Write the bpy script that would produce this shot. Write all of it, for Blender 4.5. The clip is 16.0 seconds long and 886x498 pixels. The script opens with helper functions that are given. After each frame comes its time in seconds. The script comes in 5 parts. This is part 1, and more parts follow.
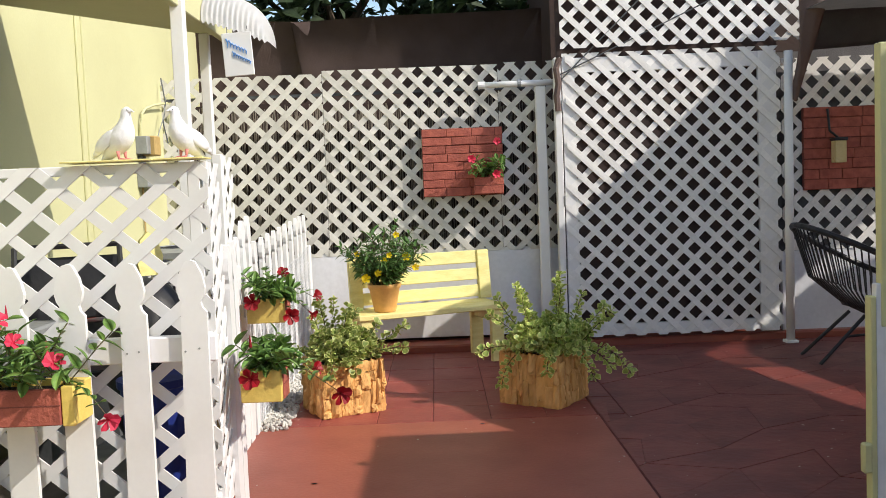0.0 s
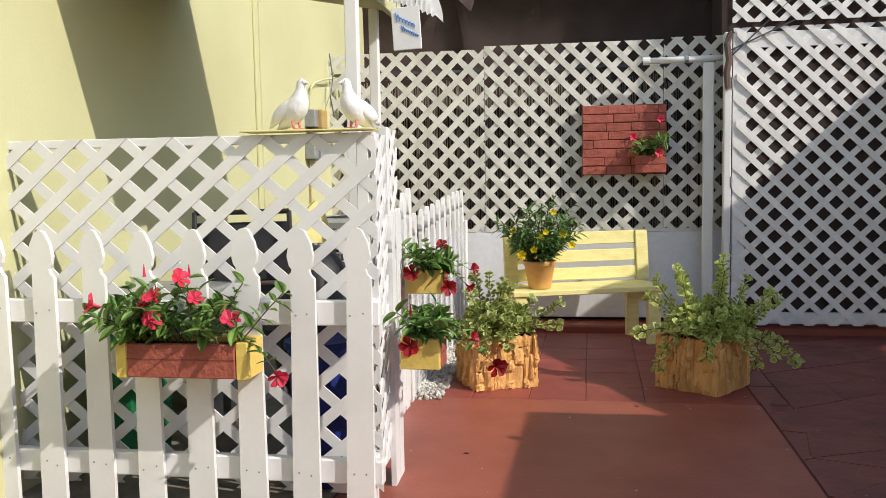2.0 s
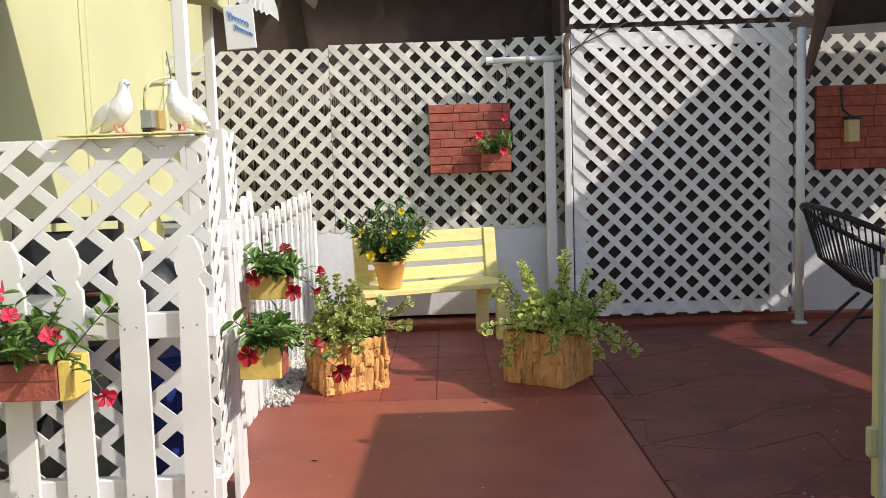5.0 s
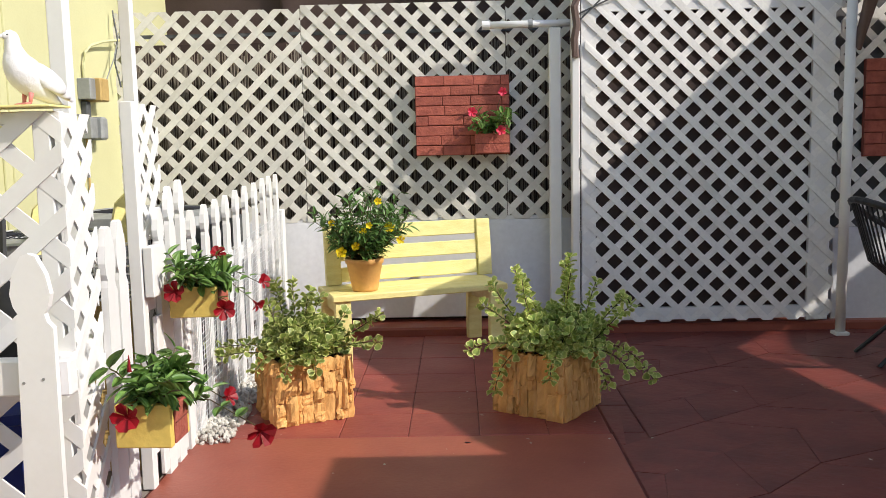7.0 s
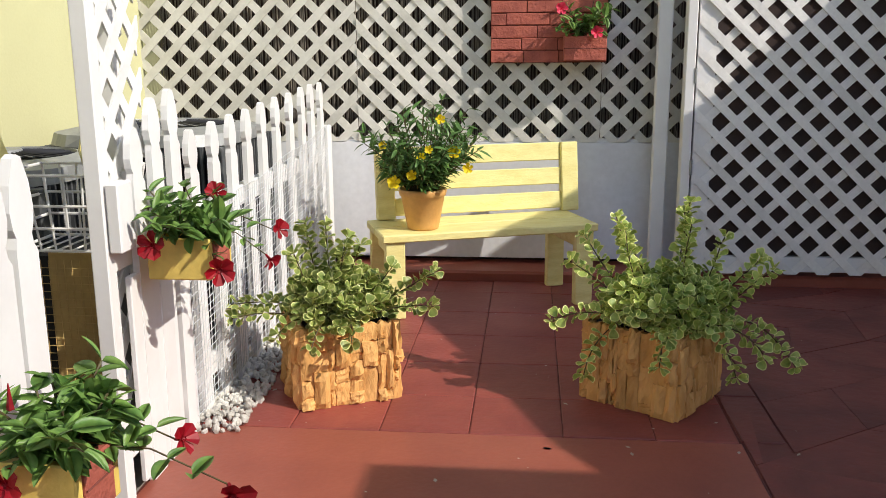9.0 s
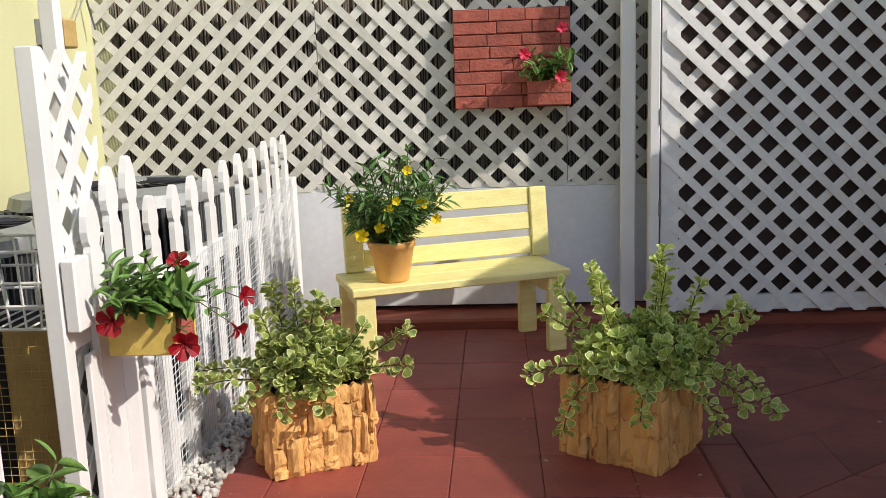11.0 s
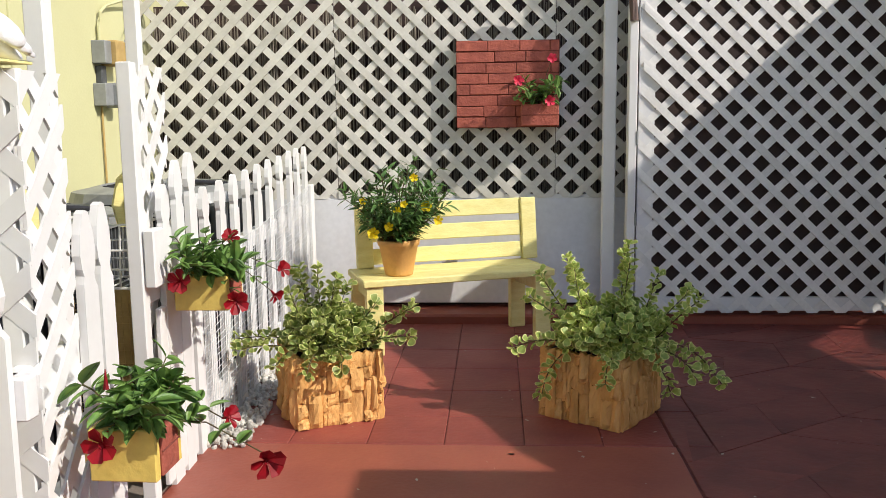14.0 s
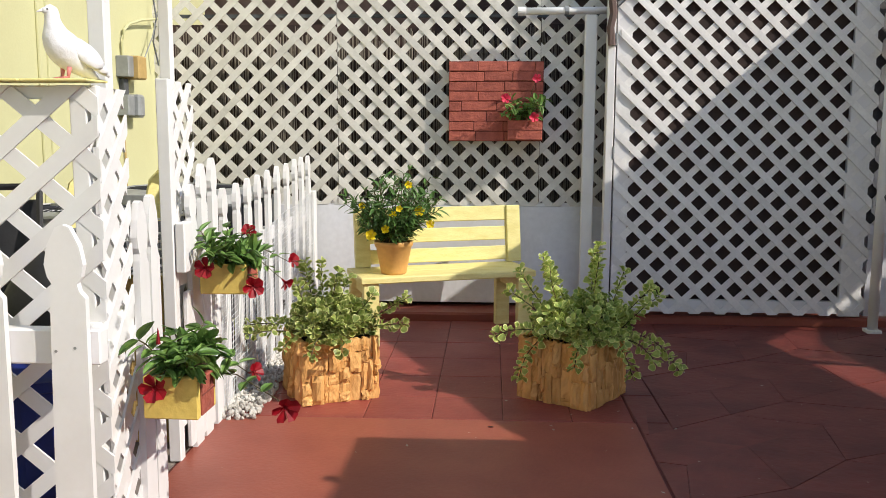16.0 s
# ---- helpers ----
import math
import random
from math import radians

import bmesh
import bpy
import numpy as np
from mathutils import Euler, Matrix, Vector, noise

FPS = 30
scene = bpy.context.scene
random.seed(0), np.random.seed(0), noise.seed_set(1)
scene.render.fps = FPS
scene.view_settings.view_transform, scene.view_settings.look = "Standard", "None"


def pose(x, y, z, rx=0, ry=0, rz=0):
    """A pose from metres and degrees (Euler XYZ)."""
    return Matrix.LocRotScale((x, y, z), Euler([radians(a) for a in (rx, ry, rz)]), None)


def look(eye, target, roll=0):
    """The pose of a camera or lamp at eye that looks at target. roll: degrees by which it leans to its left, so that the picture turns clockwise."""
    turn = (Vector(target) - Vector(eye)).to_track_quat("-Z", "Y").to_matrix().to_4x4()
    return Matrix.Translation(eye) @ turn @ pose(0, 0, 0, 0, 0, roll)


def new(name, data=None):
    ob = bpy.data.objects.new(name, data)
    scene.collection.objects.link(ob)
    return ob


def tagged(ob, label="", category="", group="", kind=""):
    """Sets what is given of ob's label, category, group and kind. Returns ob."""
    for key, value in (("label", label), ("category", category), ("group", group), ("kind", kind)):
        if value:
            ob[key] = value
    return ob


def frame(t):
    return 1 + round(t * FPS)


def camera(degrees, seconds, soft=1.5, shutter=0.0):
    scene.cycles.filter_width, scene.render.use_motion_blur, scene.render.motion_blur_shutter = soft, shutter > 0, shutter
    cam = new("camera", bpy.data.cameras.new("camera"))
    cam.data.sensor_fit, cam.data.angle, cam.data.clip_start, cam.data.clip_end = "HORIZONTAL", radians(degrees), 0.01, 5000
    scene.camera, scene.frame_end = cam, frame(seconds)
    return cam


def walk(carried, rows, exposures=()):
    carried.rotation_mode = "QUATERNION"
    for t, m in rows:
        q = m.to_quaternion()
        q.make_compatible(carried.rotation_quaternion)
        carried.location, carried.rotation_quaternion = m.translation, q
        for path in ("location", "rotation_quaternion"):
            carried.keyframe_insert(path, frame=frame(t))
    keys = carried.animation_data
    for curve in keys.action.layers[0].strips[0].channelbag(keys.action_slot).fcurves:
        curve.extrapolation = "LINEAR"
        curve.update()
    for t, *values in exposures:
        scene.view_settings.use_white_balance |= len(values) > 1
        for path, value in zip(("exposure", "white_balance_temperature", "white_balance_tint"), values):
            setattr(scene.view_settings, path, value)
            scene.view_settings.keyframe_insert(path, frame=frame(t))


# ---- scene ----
cam = camera(53.0, 16.0, 0.65)
PATH = [
    (0, (-0.03, 0.242, 1.114), (-0.02, 2.238, 0.984), -2.3),
    (0.5, (-0.029, 0.249, 1.117), (-0.043, 2.243, 0.969), -3.0),
    (1, (-0.033, 0.244, 1.111), (-0.133, 2.236, 0.956), -2.5),
    (1.5, (-0.053, 0.246, 1.101), (-0.31, 2.223, 0.933), -1.6),
    (2, (-0.061, 0.239, 1.099), (-0.39, 2.205, 0.931), -1.0),
    (2.5, (-0.06, 0.241, 1.099), (-0.377, 2.21, 0.95), -0.7),
    (3, (-0.061, 0.239, 1.101), (-0.363, 2.212, 0.979), -0.6),
    (3.5, (-0.055, 0.24, 1.105), (-0.306, 2.22, 0.982), -1.0),
    (4, (-0.044, 0.245, 1.107), (-0.18, 2.236, 0.973), -1.5),
    (4.5, (-0.029, 0.248, 1.111), (-0.072, 2.242, 0.957), -1.8),
    (4.7, (-0.02, 0.25, 1.111), (-0.037, 2.243, 0.947), -1.9),
    (6.8, (0.123, 0.993, 1.145), (0.105, 2.976, 0.883), -1.6),
    (7, (0.122, 1.091, 1.15), (0.088, 3.077, 0.913), -1.2),
    (7.5, (0.091, 1.368, 1.166), (0.076, 3.352, 0.914), -1.2),
    (8, (0.088, 1.633, 1.135), (-0.02, 3.595, 0.76), -0.7),
    (8.2, (0.095, 1.737, 1.129), (-0.068, 3.682, 0.694), -0.3),
    (10.3, (0.051, 2.067, 1.155), (-0.16, 4.013, 0.745), -0.6),
    (10.5, (0.05, 2.054, 1.175), (-0.158, 4.006, 0.79), -1.0),
    (11, (0.071, 2.063, 1.187), (-0.051, 4.027, 0.828), -2.0),
    (11.5, (0.072, 2.067, 1.207), (0.02, 4.044, 0.911), -1.5),
    (12, (0.086, 2.065, 1.222), (0.037, 4.048, 0.965), -0.7),
    (12.5, (0.125, 2.0, 1.209), (0.077, 3.981, 0.941), -0.4),
    (13, (0.089, 1.86, 1.19), (0.038, 3.839, 0.909), -1.5),
    (13.5, (0.063, 1.692, 1.173), (-0.006, 3.67, 0.887), -1.7),
    (14, (0.094, 1.507, 1.145), (-0.024, 3.482, 0.848), -0.7),
    (14.5, (0.079, 1.356, 1.144), (-0.014, 3.331, 0.845), -1.4),
    (15, (0.049, 1.221, 1.143), (-0.011, 3.201, 0.863), -2.6),
    (15.5, (0.085, 1.123, 1.145), (-0.022, 3.104, 0.898), -0.8),
    (16, (0.133, 1.08, 1.142), (0.029, 3.06, 0.876), 0.2),
]
walk(cam, [(t, look(eye, target, roll)) for t, eye, target, roll in PATH], [(t, stops, 6720, 10) for t, stops in ((0.0, 0.58), (1.0, 0.51), (2.5, 0.36), (3.5, 0.39), (4.5, 0.53), (7.0, 0.58), (8.0, 0.57), (10.5, 0.44), (13.0, 0.49), (16.0, 0.48))])

# ---- light ----
SUN = Vector((1.18, -0.50, 1.0))
world = bpy.data.worlds.new("sky")
scene.world = world
world.use_nodes = True
wn = world.node_tree
sky = wn.nodes.new("ShaderNodeTexSky")
sky.sky_type = "NISHITA"
sky.sun_disc = False
sky.sun_elevation = math.atan2(SUN.z, math.hypot(SUN.x, SUN.y))
sky.sun_rotation = math.atan2(SUN.x, SUN.y)
wn.links.new(sky.outputs[0], wn.nodes["Background"].inputs[0])
wn.nodes["Background"].inputs[1].default_value = 0.15
sun_data = bpy.data.lights.new("sun", "SUN")
sun_data.energy, sun_data.angle, sun_data.color = 3.2, radians(0.55), (1.0, 0.95, 0.875)
sun = new("sun", sun_data)
sun.matrix_world = look(SUN * 10, (0, 0, 0))


# ---- materials ----
def mat(name, col, col2=None, rough=0.6, scale=6.0, bump=0.1, bscale=60.0, spec=0.4, metal=0.0, stretch=None, rnd=0.0, mix=(0.4, 0.65), trans=0.0, grain=0.22):
    """Two-scale mottled surface: large stains between col and col2, fine grain in value and relief."""
    m = bpy.data.materials.new(name)
    m.use_nodes = True
    t = m.node_tree
    N, L = t.nodes, t.links
    b = N["Principled BSDF"]
    tc = N.new("ShaderNodeTexCoord")
    mp = N.new("ShaderNodeMapping")
    L.new(tc.outputs["Object"], mp.inputs[0])
    oi = N.new("ShaderNodeObjectInfo")
    ov = N.new("ShaderNodeVectorMath")
    ov.operation = "SCALE"
    ov.inputs[0].default_value = (7.3, 3.1, 5.7)
    L.new(oi.outputs["Random"], ov.inputs["Scale"])
    L.new(ov.outputs[0], mp.inputs["Location"])
    if stretch:
        mp.inputs["Scale"].default_value = stretch
    n1 = N.new("ShaderNodeTexNoise")
    n1.inputs["Scale"].default_value, n1.inputs["Detail"].default_value = scale, 5
    n2 = N.new("ShaderNodeTexNoise")
    n2.inputs["Scale"].default_value, n2.inputs["Detail"].default_value = bscale, 4
    for n in (n1, n2):
        L.new(mp.outputs[0], n.inputs["Vector"])
    r = N.new("ShaderNodeValToRGB")
    r.color_ramp.elements[0].position, r.color_ramp.elements[1].position = mix
    r.color_ramp.elements[0].color = (*col, 1)
    r.color_ramp.elements[1].color = (*(col2 or [c * 0.85 for c in col]), 1)
    L.new(n1.outputs["Fac"], r.inputs[0])
    hsv = N.new("ShaderNodeHueSaturation")
    v = N.new("ShaderNodeMath")
    v.operation = "MULTIPLY_ADD"
    v.inputs[1].default_value, v.inputs[2].default_value = grain, 1 - grain / 2
    L.new(n2.outputs["Fac"], v.inputs[0])
    v2 = N.new("ShaderNodeMath")
    v2.operation = "MULTIPLY_ADD"
    v2.inputs[1].default_value = rnd
    L.new(oi.outputs["Random"], v2.inputs[0])
    L.new(v.outputs[0], v2.inputs[2])
    v3 = N.new("ShaderNodeMath")
    v3.operation = "SUBTRACT"
    v3.inputs[1].default_value = rnd / 2
    L.new(v2.outputs[0], v3.inputs[0])
    L.new(v3.outputs[0], hsv.inputs["Value"])
    L.new(r.outputs[0], hsv.inputs["Color"])
    L.new(hsv.outputs[0], b.inputs["Base Color"])
    rr = N.new("ShaderNodeMath")
    rr.operation = "MULTIPLY_ADD"
    rr.inputs[1].default_value, rr.inputs[2].default_value = 0.2, rough - 0.1
    L.new(n1.outputs["Fac"], rr.inputs[0])
    L.new(rr.outputs[0], b.inputs["Roughness"])
    b.inputs["Metallic"].default_value = metal
    b.inputs["Specular IOR Level"].default_value = spec
    if bump:
        bp = N.new("ShaderNodeBump")
        bp.inputs["Strength"].default_value, bp.inputs["Distance"].default_value = bump, 0.01
        L.new(n2.outputs["Fac"], bp.inputs["Height"])
        L.new(bp.outputs[0], b.inputs["Normal"])
    if trans:
        tr = N.new("ShaderNodeBsdfTranslucent")
        L.new(hsv.outputs[0], tr.inputs[0])
        mx = N.new("ShaderNodeMixShader")
        mx.inputs[0].default_value = trans
        L.new(b.outputs[0], mx.inputs[1])
        L.new(tr.outputs[0], mx.inputs[2])
        L.new(mx.outputs[0], N["Material Output"].inputs[0])
    return m


WHITE = mat("white_paint", (0.745, 0.74, 0.735), (0.70, 0.69, 0.68), 0.48, 5, 0.02, 70, rnd=0.06, grain=0.05)
VINYL = mat("white_lattice", (0.82, 0.805, 0.78), (0.72, 0.705, 0.675), 0.5, 4, 0.08, 60, rnd=0.10)
WORN_LATTICE = mat("weathered_lattice", (0.70, 0.68, 0.625), (0.57, 0.55, 0.495), 0.6, 5, 0.12, 60, rnd=0.12)
BOARD = mat("white_board", (0.74, 0.75, 0.78), (0.66, 0.67, 0.71), 0.55, 2.5, 0.05, 30)
YELLOW_WALL = mat("yellow_stucco", (0.54, 0.53, 0.30), (0.505, 0.49, 0.275), 0.8, 1.5, 0.08, 90, grain=0.08)
YELLOW = mat("yellow_paint", (0.80, 0.72, 0.31), (0.74, 0.645, 0.25), 0.5, 9, 0.12, 50, rnd=0.06, stretch=(1, 4, 4))
BOX_YELLOW = mat("box_yellow_paint", (0.74, 0.55, 0.14), (0.64, 0.46, 0.11), 0.55, 14, 0.15, 60)
RED_TILE = mat("red_painted_tile", (0.285, 0.064, 0.049), (0.205, 0.047, 0.038), 0.5, 4, 0.25, 45, rnd=0.2, mix=(0.35, 0.7))
RED_SLAB = mat("red_painted_concrete", (0.315, 0.086, 0.055), (0.25, 0.067, 0.044), 0.45, 3, 0.12, 60, mix=(0.35, 0.7))
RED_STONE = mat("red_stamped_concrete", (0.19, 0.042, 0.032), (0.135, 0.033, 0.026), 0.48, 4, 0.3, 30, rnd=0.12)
JOINT = mat("dark_joint", (0.15, 0.038, 0.03), (0.10, 0.028, 0.023), 0.8, 8, 0.2, 60)
BRICK = mat("red_brick", (0.40, 0.105, 0.072), (0.30, 0.077, 0.056), 0.7, 18, 0.5, 70, rnd=0.25)
MORTAR = mat("dark_red_mortar", (0.19, 0.052, 0.040), None, 0.85, 20, 0.4, 80)
OCHRE = mat("ochre_bark_stone", (0.74, 0.415, 0.145), (0.56, 0.285, 0.085), 0.7, 16, 1.0, 48, rnd=0.20, stretch=(1, 1, 0.4))
OCHRE_DARK = mat("ochre_core", (0.36, 0.17, 0.05), (0.26, 0.12, 0.04), 0.8, 12, 0.5, 40)
TERRA = mat("orange_clay", (0.72, 0.40, 0.13), (0.66, 0.35, 0.11), 0.55, 6, 0.1, 60)
SOIL = mat("soil", (0.04, 0.028, 0.02), (0.02, 0.014, 0.01), 0.95, 40, 0.8, 90)
LEAF = mat("green_leaf", (0.12, 0.23, 0.06), (0.07, 0.15, 0.04), 0.4, 30, 0.1, 80, rnd=0.5, trans=0.25)
LEAF_DARK = mat("glossy_dark_leaf", (0.17, 0.29, 0.065), (0.09, 0.19, 0.045), 0.42, 30, 0.1, 80, rnd=0.5, trans=0.2)
LEAF_VAR = mat("variegated_leaf_centre", (0.42, 0.50, 0.125), (0.21, 0.31, 0.065), 0.42, 30, 0.1, 80, rnd=0.5, trans=0.33)
LEAF_RIM = mat("variegated_leaf_margin", (0.84, 0.83, 0.36), (0.68, 0.70, 0.24), 0.45, 30, 0.1, 80, rnd=0.3, trans=0.25)
STEM = mat("stem", (0.10, 0.085, 0.035), (0.07, 0.05, 0.025), 0.7, 30)
PETAL_RED = mat("red_petal", (0.34, 0.005, 0.014), (0.23, 0.004, 0.010), 0.5, 30, 0.1, 80, rnd=0.3, trans=0.3)
PETAL_PINK = mat("pink_petal", (0.74, 0.055, 0.115), (0.62, 0.03, 0.08), 0.5, 30, 0.1, 80, rnd=0.3, trans=0.3)
PETAL_YEL = mat("yellow_petal", (0.90, 0.70, 0.02), (0.85, 0.62, 0.01), 0.5, 30, 0.1, 80, trans=0.3)
REED = mat("dark_reed", (0.15, 0.125, 0.10), (0.40, 0.35, 0.29), 0.8, 9, 0.4, 60, stretch=(30, 30, 1), mix=(0.35, 0.75))
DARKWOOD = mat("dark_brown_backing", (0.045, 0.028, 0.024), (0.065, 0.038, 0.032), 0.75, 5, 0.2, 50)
CLOTH = mat("brown_shade_cloth", (0.145, 0.100, 0.088), (0.115, 0.078, 0.068), 0.9, 3, 0.3, 250)
TARP = mat("grey_tarp", (0.13, 0.125, 0.128), (0.10, 0.095, 0.098), 0.8, 4, 0.3, 120)
# for the added overhead sheets; translucency sets how bright their shade is
SHADE = mat("added_translucent_shade", (0.28, 0.267, 0.25), (0.24, 0.23, 0.217), 0.9, 4, 0.3, 150, trans=0.72)
GRAVEL = mat("white_gravel", (0.62, 0.60, 0.55), (0.42, 0.40, 0.36), 0.85, 8, 0.4, 60)
EARTH = mat("grey_earth", (0.22, 0.20, 0.18), (0.12, 0.11, 0.10), 0.95, 14, 0.6, 60)
BLACK = mat("black_plastic", (0.014, 0.014, 0.016), (0.025, 0.025, 0.028), 0.45, 12, 0.1, 60)
GREY = mat("grey_metal", (0.30, 0.31, 0.31), (0.24, 0.25, 0.25), 0.45, 12, 0.05, 60, metal=0.2)
DGREY = mat("dark_grey_metal", (0.085, 0.09, 0.095), (0.06, 0.065, 0.07), 0.5, 12, 0.1, 60)
TAN = mat("tan_cardboard_brown", (0.48, 0.33, 0.12), (0.40, 0.27, 0.10), 0.7, 12, 0.1, 60)
BLUE = mat("blue_plastic", (0.012, 0.030, 0.22), (0.010, 0.022, 0.15), 0.45, 8)
BLUE_INK = mat("blue_paint", (0.10, 0.28, 0.62), None, 0.6, 20, 0.0)
GREEN_PL = mat("green_plastic", (0.015, 0.20, 0.075), None, 0.5, 8)
DOVE = mat("white_plaster", (0.76, 0.75, 0.76), (0.66, 0.66, 0.68), 0.6, 22, 0.25, 70, grain=0.12)
PINKFOOT = mat("pink_feet", (0.62, 0.22, 0.20), None, 0.6)
MESHW = mat("pale_wire", (0.62, 0.64, 0.66), None, 0.5, 10, 0.0)
AMBER = mat("cream_lamp_glass", (0.62, 0.50, 0.26), (0.55, 0.43, 0.2), 0.3, 12)
FOL_FAR = mat("far_leaves", (0.030, 0.055, 0.018), (0.018, 0.036, 0.012), 0.6, 20, 0.0, rnd=0.3, trans=0.2)
BARK = mat("tree_bark", (0.09, 0.065, 0.045), (0.06, 0.045, 0.03), 0.9, 12, 0.6, 40)
INTERIOR_FLOOR = mat("grey_concrete", (0.24, 0.20, 0.175), (0.17, 0.14, 0.125), 0.8, 6, 0.3, 60)


# ---- tools ----
rng = random.Random(7)


def link(name, bm, material, parent=None, label="", smooth=False):
    me = bpy.data.meshes.new(name)
    bmesh.ops.recalc_face_normals(bm, faces=bm.faces[:])
    bm.to_mesh(me)
    bm.free()
    for m in material if isinstance(material, (list, tuple)) else [material]:
        me.materials.append(m)
    if smooth:
        for p in me.polygons:
            p.use_smooth = True
    ob = new(name, me)
    if parent:
        ob.parent = parent
    if label:
        ob["label"] = label
    return ob


def part(name, bm, material, parent, label="", smooth=False):
    return link(name, bm, material, parent, label, smooth)


def share(name, me, parent, m):
    ob = new(name, me)
    ob.parent = parent
    ob.matrix_basis = m
    return ob


def thing(name, label, category, at=(0, 0, 0), rz=0, group="", kind=""):
    ob = new(name)
    ob.empty_display_size = 0.05
    ob.matrix_basis = pose(*at, 0, 0, rz)
    return tagged(ob, label, category, group, kind)


def bx(bm, x0, x1, y0, y1, z0, z1, bevel=0.0, m=None):
    vs = bmesh.ops.create_cube(bm, size=1)["verts"]
    for v in vs:
        v.co = Vector((x0 if v.co.x < 0 else x1, y0 if v.co.y < 0 else y1, z0 if v.co.z < 0 else z1))
    if bevel:
        es = list({e for v in vs for e in v.link_edges})
        r = bmesh.ops.bevel(bm, geom=es, offset=bevel, segments=1, affect="EDGES")
        vs = list({v for f in r["faces"] for v in f.verts} | {v for v in vs if v.is_valid})
    if m is not None:
        bmesh.ops.transform(bm, matrix=m, verts=vs)
    return bm


def box(x0, x1, y0, y1, z0, z1, bevel=0.0, m=None):
    return bx(bmesh.new(), x0, x1, y0, y1, z0, z1, bevel, m)


def tube(bm, a, b, r, r2=None, seg=8):
    a, b = Vector(a), Vector(b)
    d = b - a
    m = Matrix.Translation((a + b) / 2) @ d.to_track_quat("Z", "Y").to_matrix().to_4x4()
    bmesh.ops.create_cone(bm, cap_ends=True, segments=seg, radius1=r, radius2=r if r2 is None else r2, depth=d.length, matrix=m)
    return bm


def rope(bm, pts, r, seg=6):
    """One unbroken round bar along the points."""
    pts = [Vector(p) for p in pts]
    rings = []
    up = Vector((0.13, 0.21, 0.97))
    for i, p in enumerate(pts):
        d = (pts[min(i + 1, len(pts) - 1)] - pts[max(i - 1, 0)]).normalized()
        s = d.cross(up)
        s = s.normalized() if s.length > 0.05 else d.orthogonal().normalized()
        w = d.cross(s)
        rings.append([bm.verts.new(p + (s * math.cos(2 * math.pi * k / seg) + w * math.sin(2 * math.pi * k / seg)) * r) for k in range(seg)])
    for a, b in zip(rings, rings[1:]):
        for k in range(seg):
            bm.faces.new((a[k], a[(k + 1) % seg], b[(k + 1) % seg], b[k]))
    bm.faces.new(rings[0][::-1])
    bm.faces.new(rings[-1])
    return bm


def prism(poly, t0, t1, m=None):
    """A flat polygon in x, z given depth from y = t0 to t1."""
    bm = bmesh.new()
    f = [bm.verts.new((x, t0, z)) for x, z in poly]
    k = [bm.verts.new((x, t1, z)) for x, z in poly]
    bm.faces.new(f)
    bm.faces.new(k[::-1])
    n = len(poly)
    for i in range(n):
        bm.faces.new((f[i], k[i], k[(i + 1) % n], f[(i + 1) % n]))
    if m is not None:
        bm.transform(m)
    return bm


def clip(poly, x0, x1, z0, z1):
    for ax, v, sgn in ((0, x0, 1), (0, x1, -1), (1, z0, 1), (1, z1, -1)):
        out = []
        for a, b in zip(poly, poly[1:] + poly[:1]):
            da, db = sgn * (a[ax] - v), sgn * (b[ax] - v)
            if da >= 0:
                out.append(a)
            if da * db < 0:
                k = da / (da - db)
                out.append((a[0] + k * (b[0] - a[0]), a[1] + k * (b[1] - a[1])))
        poly = out
        if len(poly) < 3:
            return []
    return poly


def area(p):
    return abs(sum(a[0] * b[1] - b[0] * a[1] for a, b in zip(p, p[1:] + p[:1]))) / 2


def lattice(parent, x0, x1, z0, z1, pitch, width, material, m=None, front=1, phase=(0.0, 0.0), th=0.006, jitter=0.0, k=1.0):
    """Crossed diagonal slats that fill a rectangle, two layers thick. pitch: their spacing along x; phase: where the rising and the
    falling openings lie at z = 1; k: run over rise; front: 1 puts the rising slats in front."""
    half = width / 2 * math.sqrt(1 + k * k)
    for layer, sg in ((0, front), (1, -front)):
        c0 = phase[0 if sg > 0 else 1] + pitch / 2
        lo = min(x0 - sg * k * (z0 - 1), x0 - sg * k * (z1 - 1))
        hi = max(x1 - sg * k * (z0 - 1), x1 - sg * k * (z1 - 1))
        for i in range(math.floor((lo - c0) / pitch), math.ceil((hi - c0) / pitch) + 1):
            c = c0 + i * pitch
            za, zb = z0 - 0.1, z1 + 0.1
            j1, j2 = rng.uniform(-jitter, jitter), rng.uniform(-jitter, jitter)
            a, b = c + sg * k * (za - 1) + j1, c + sg * k * (zb - 1) + j2
            p = clip([(a - half, za), (a + half, za), (b + half, zb), (b - half, zb)], x0, x1, z0, z1)
            if len(p) < 3 or area(p) < 0.0006:
                continue
            y = -th if layer == 0 else 0.0
            part("slat", prism(p, y, y + th - 0.0006, m), material, parent)


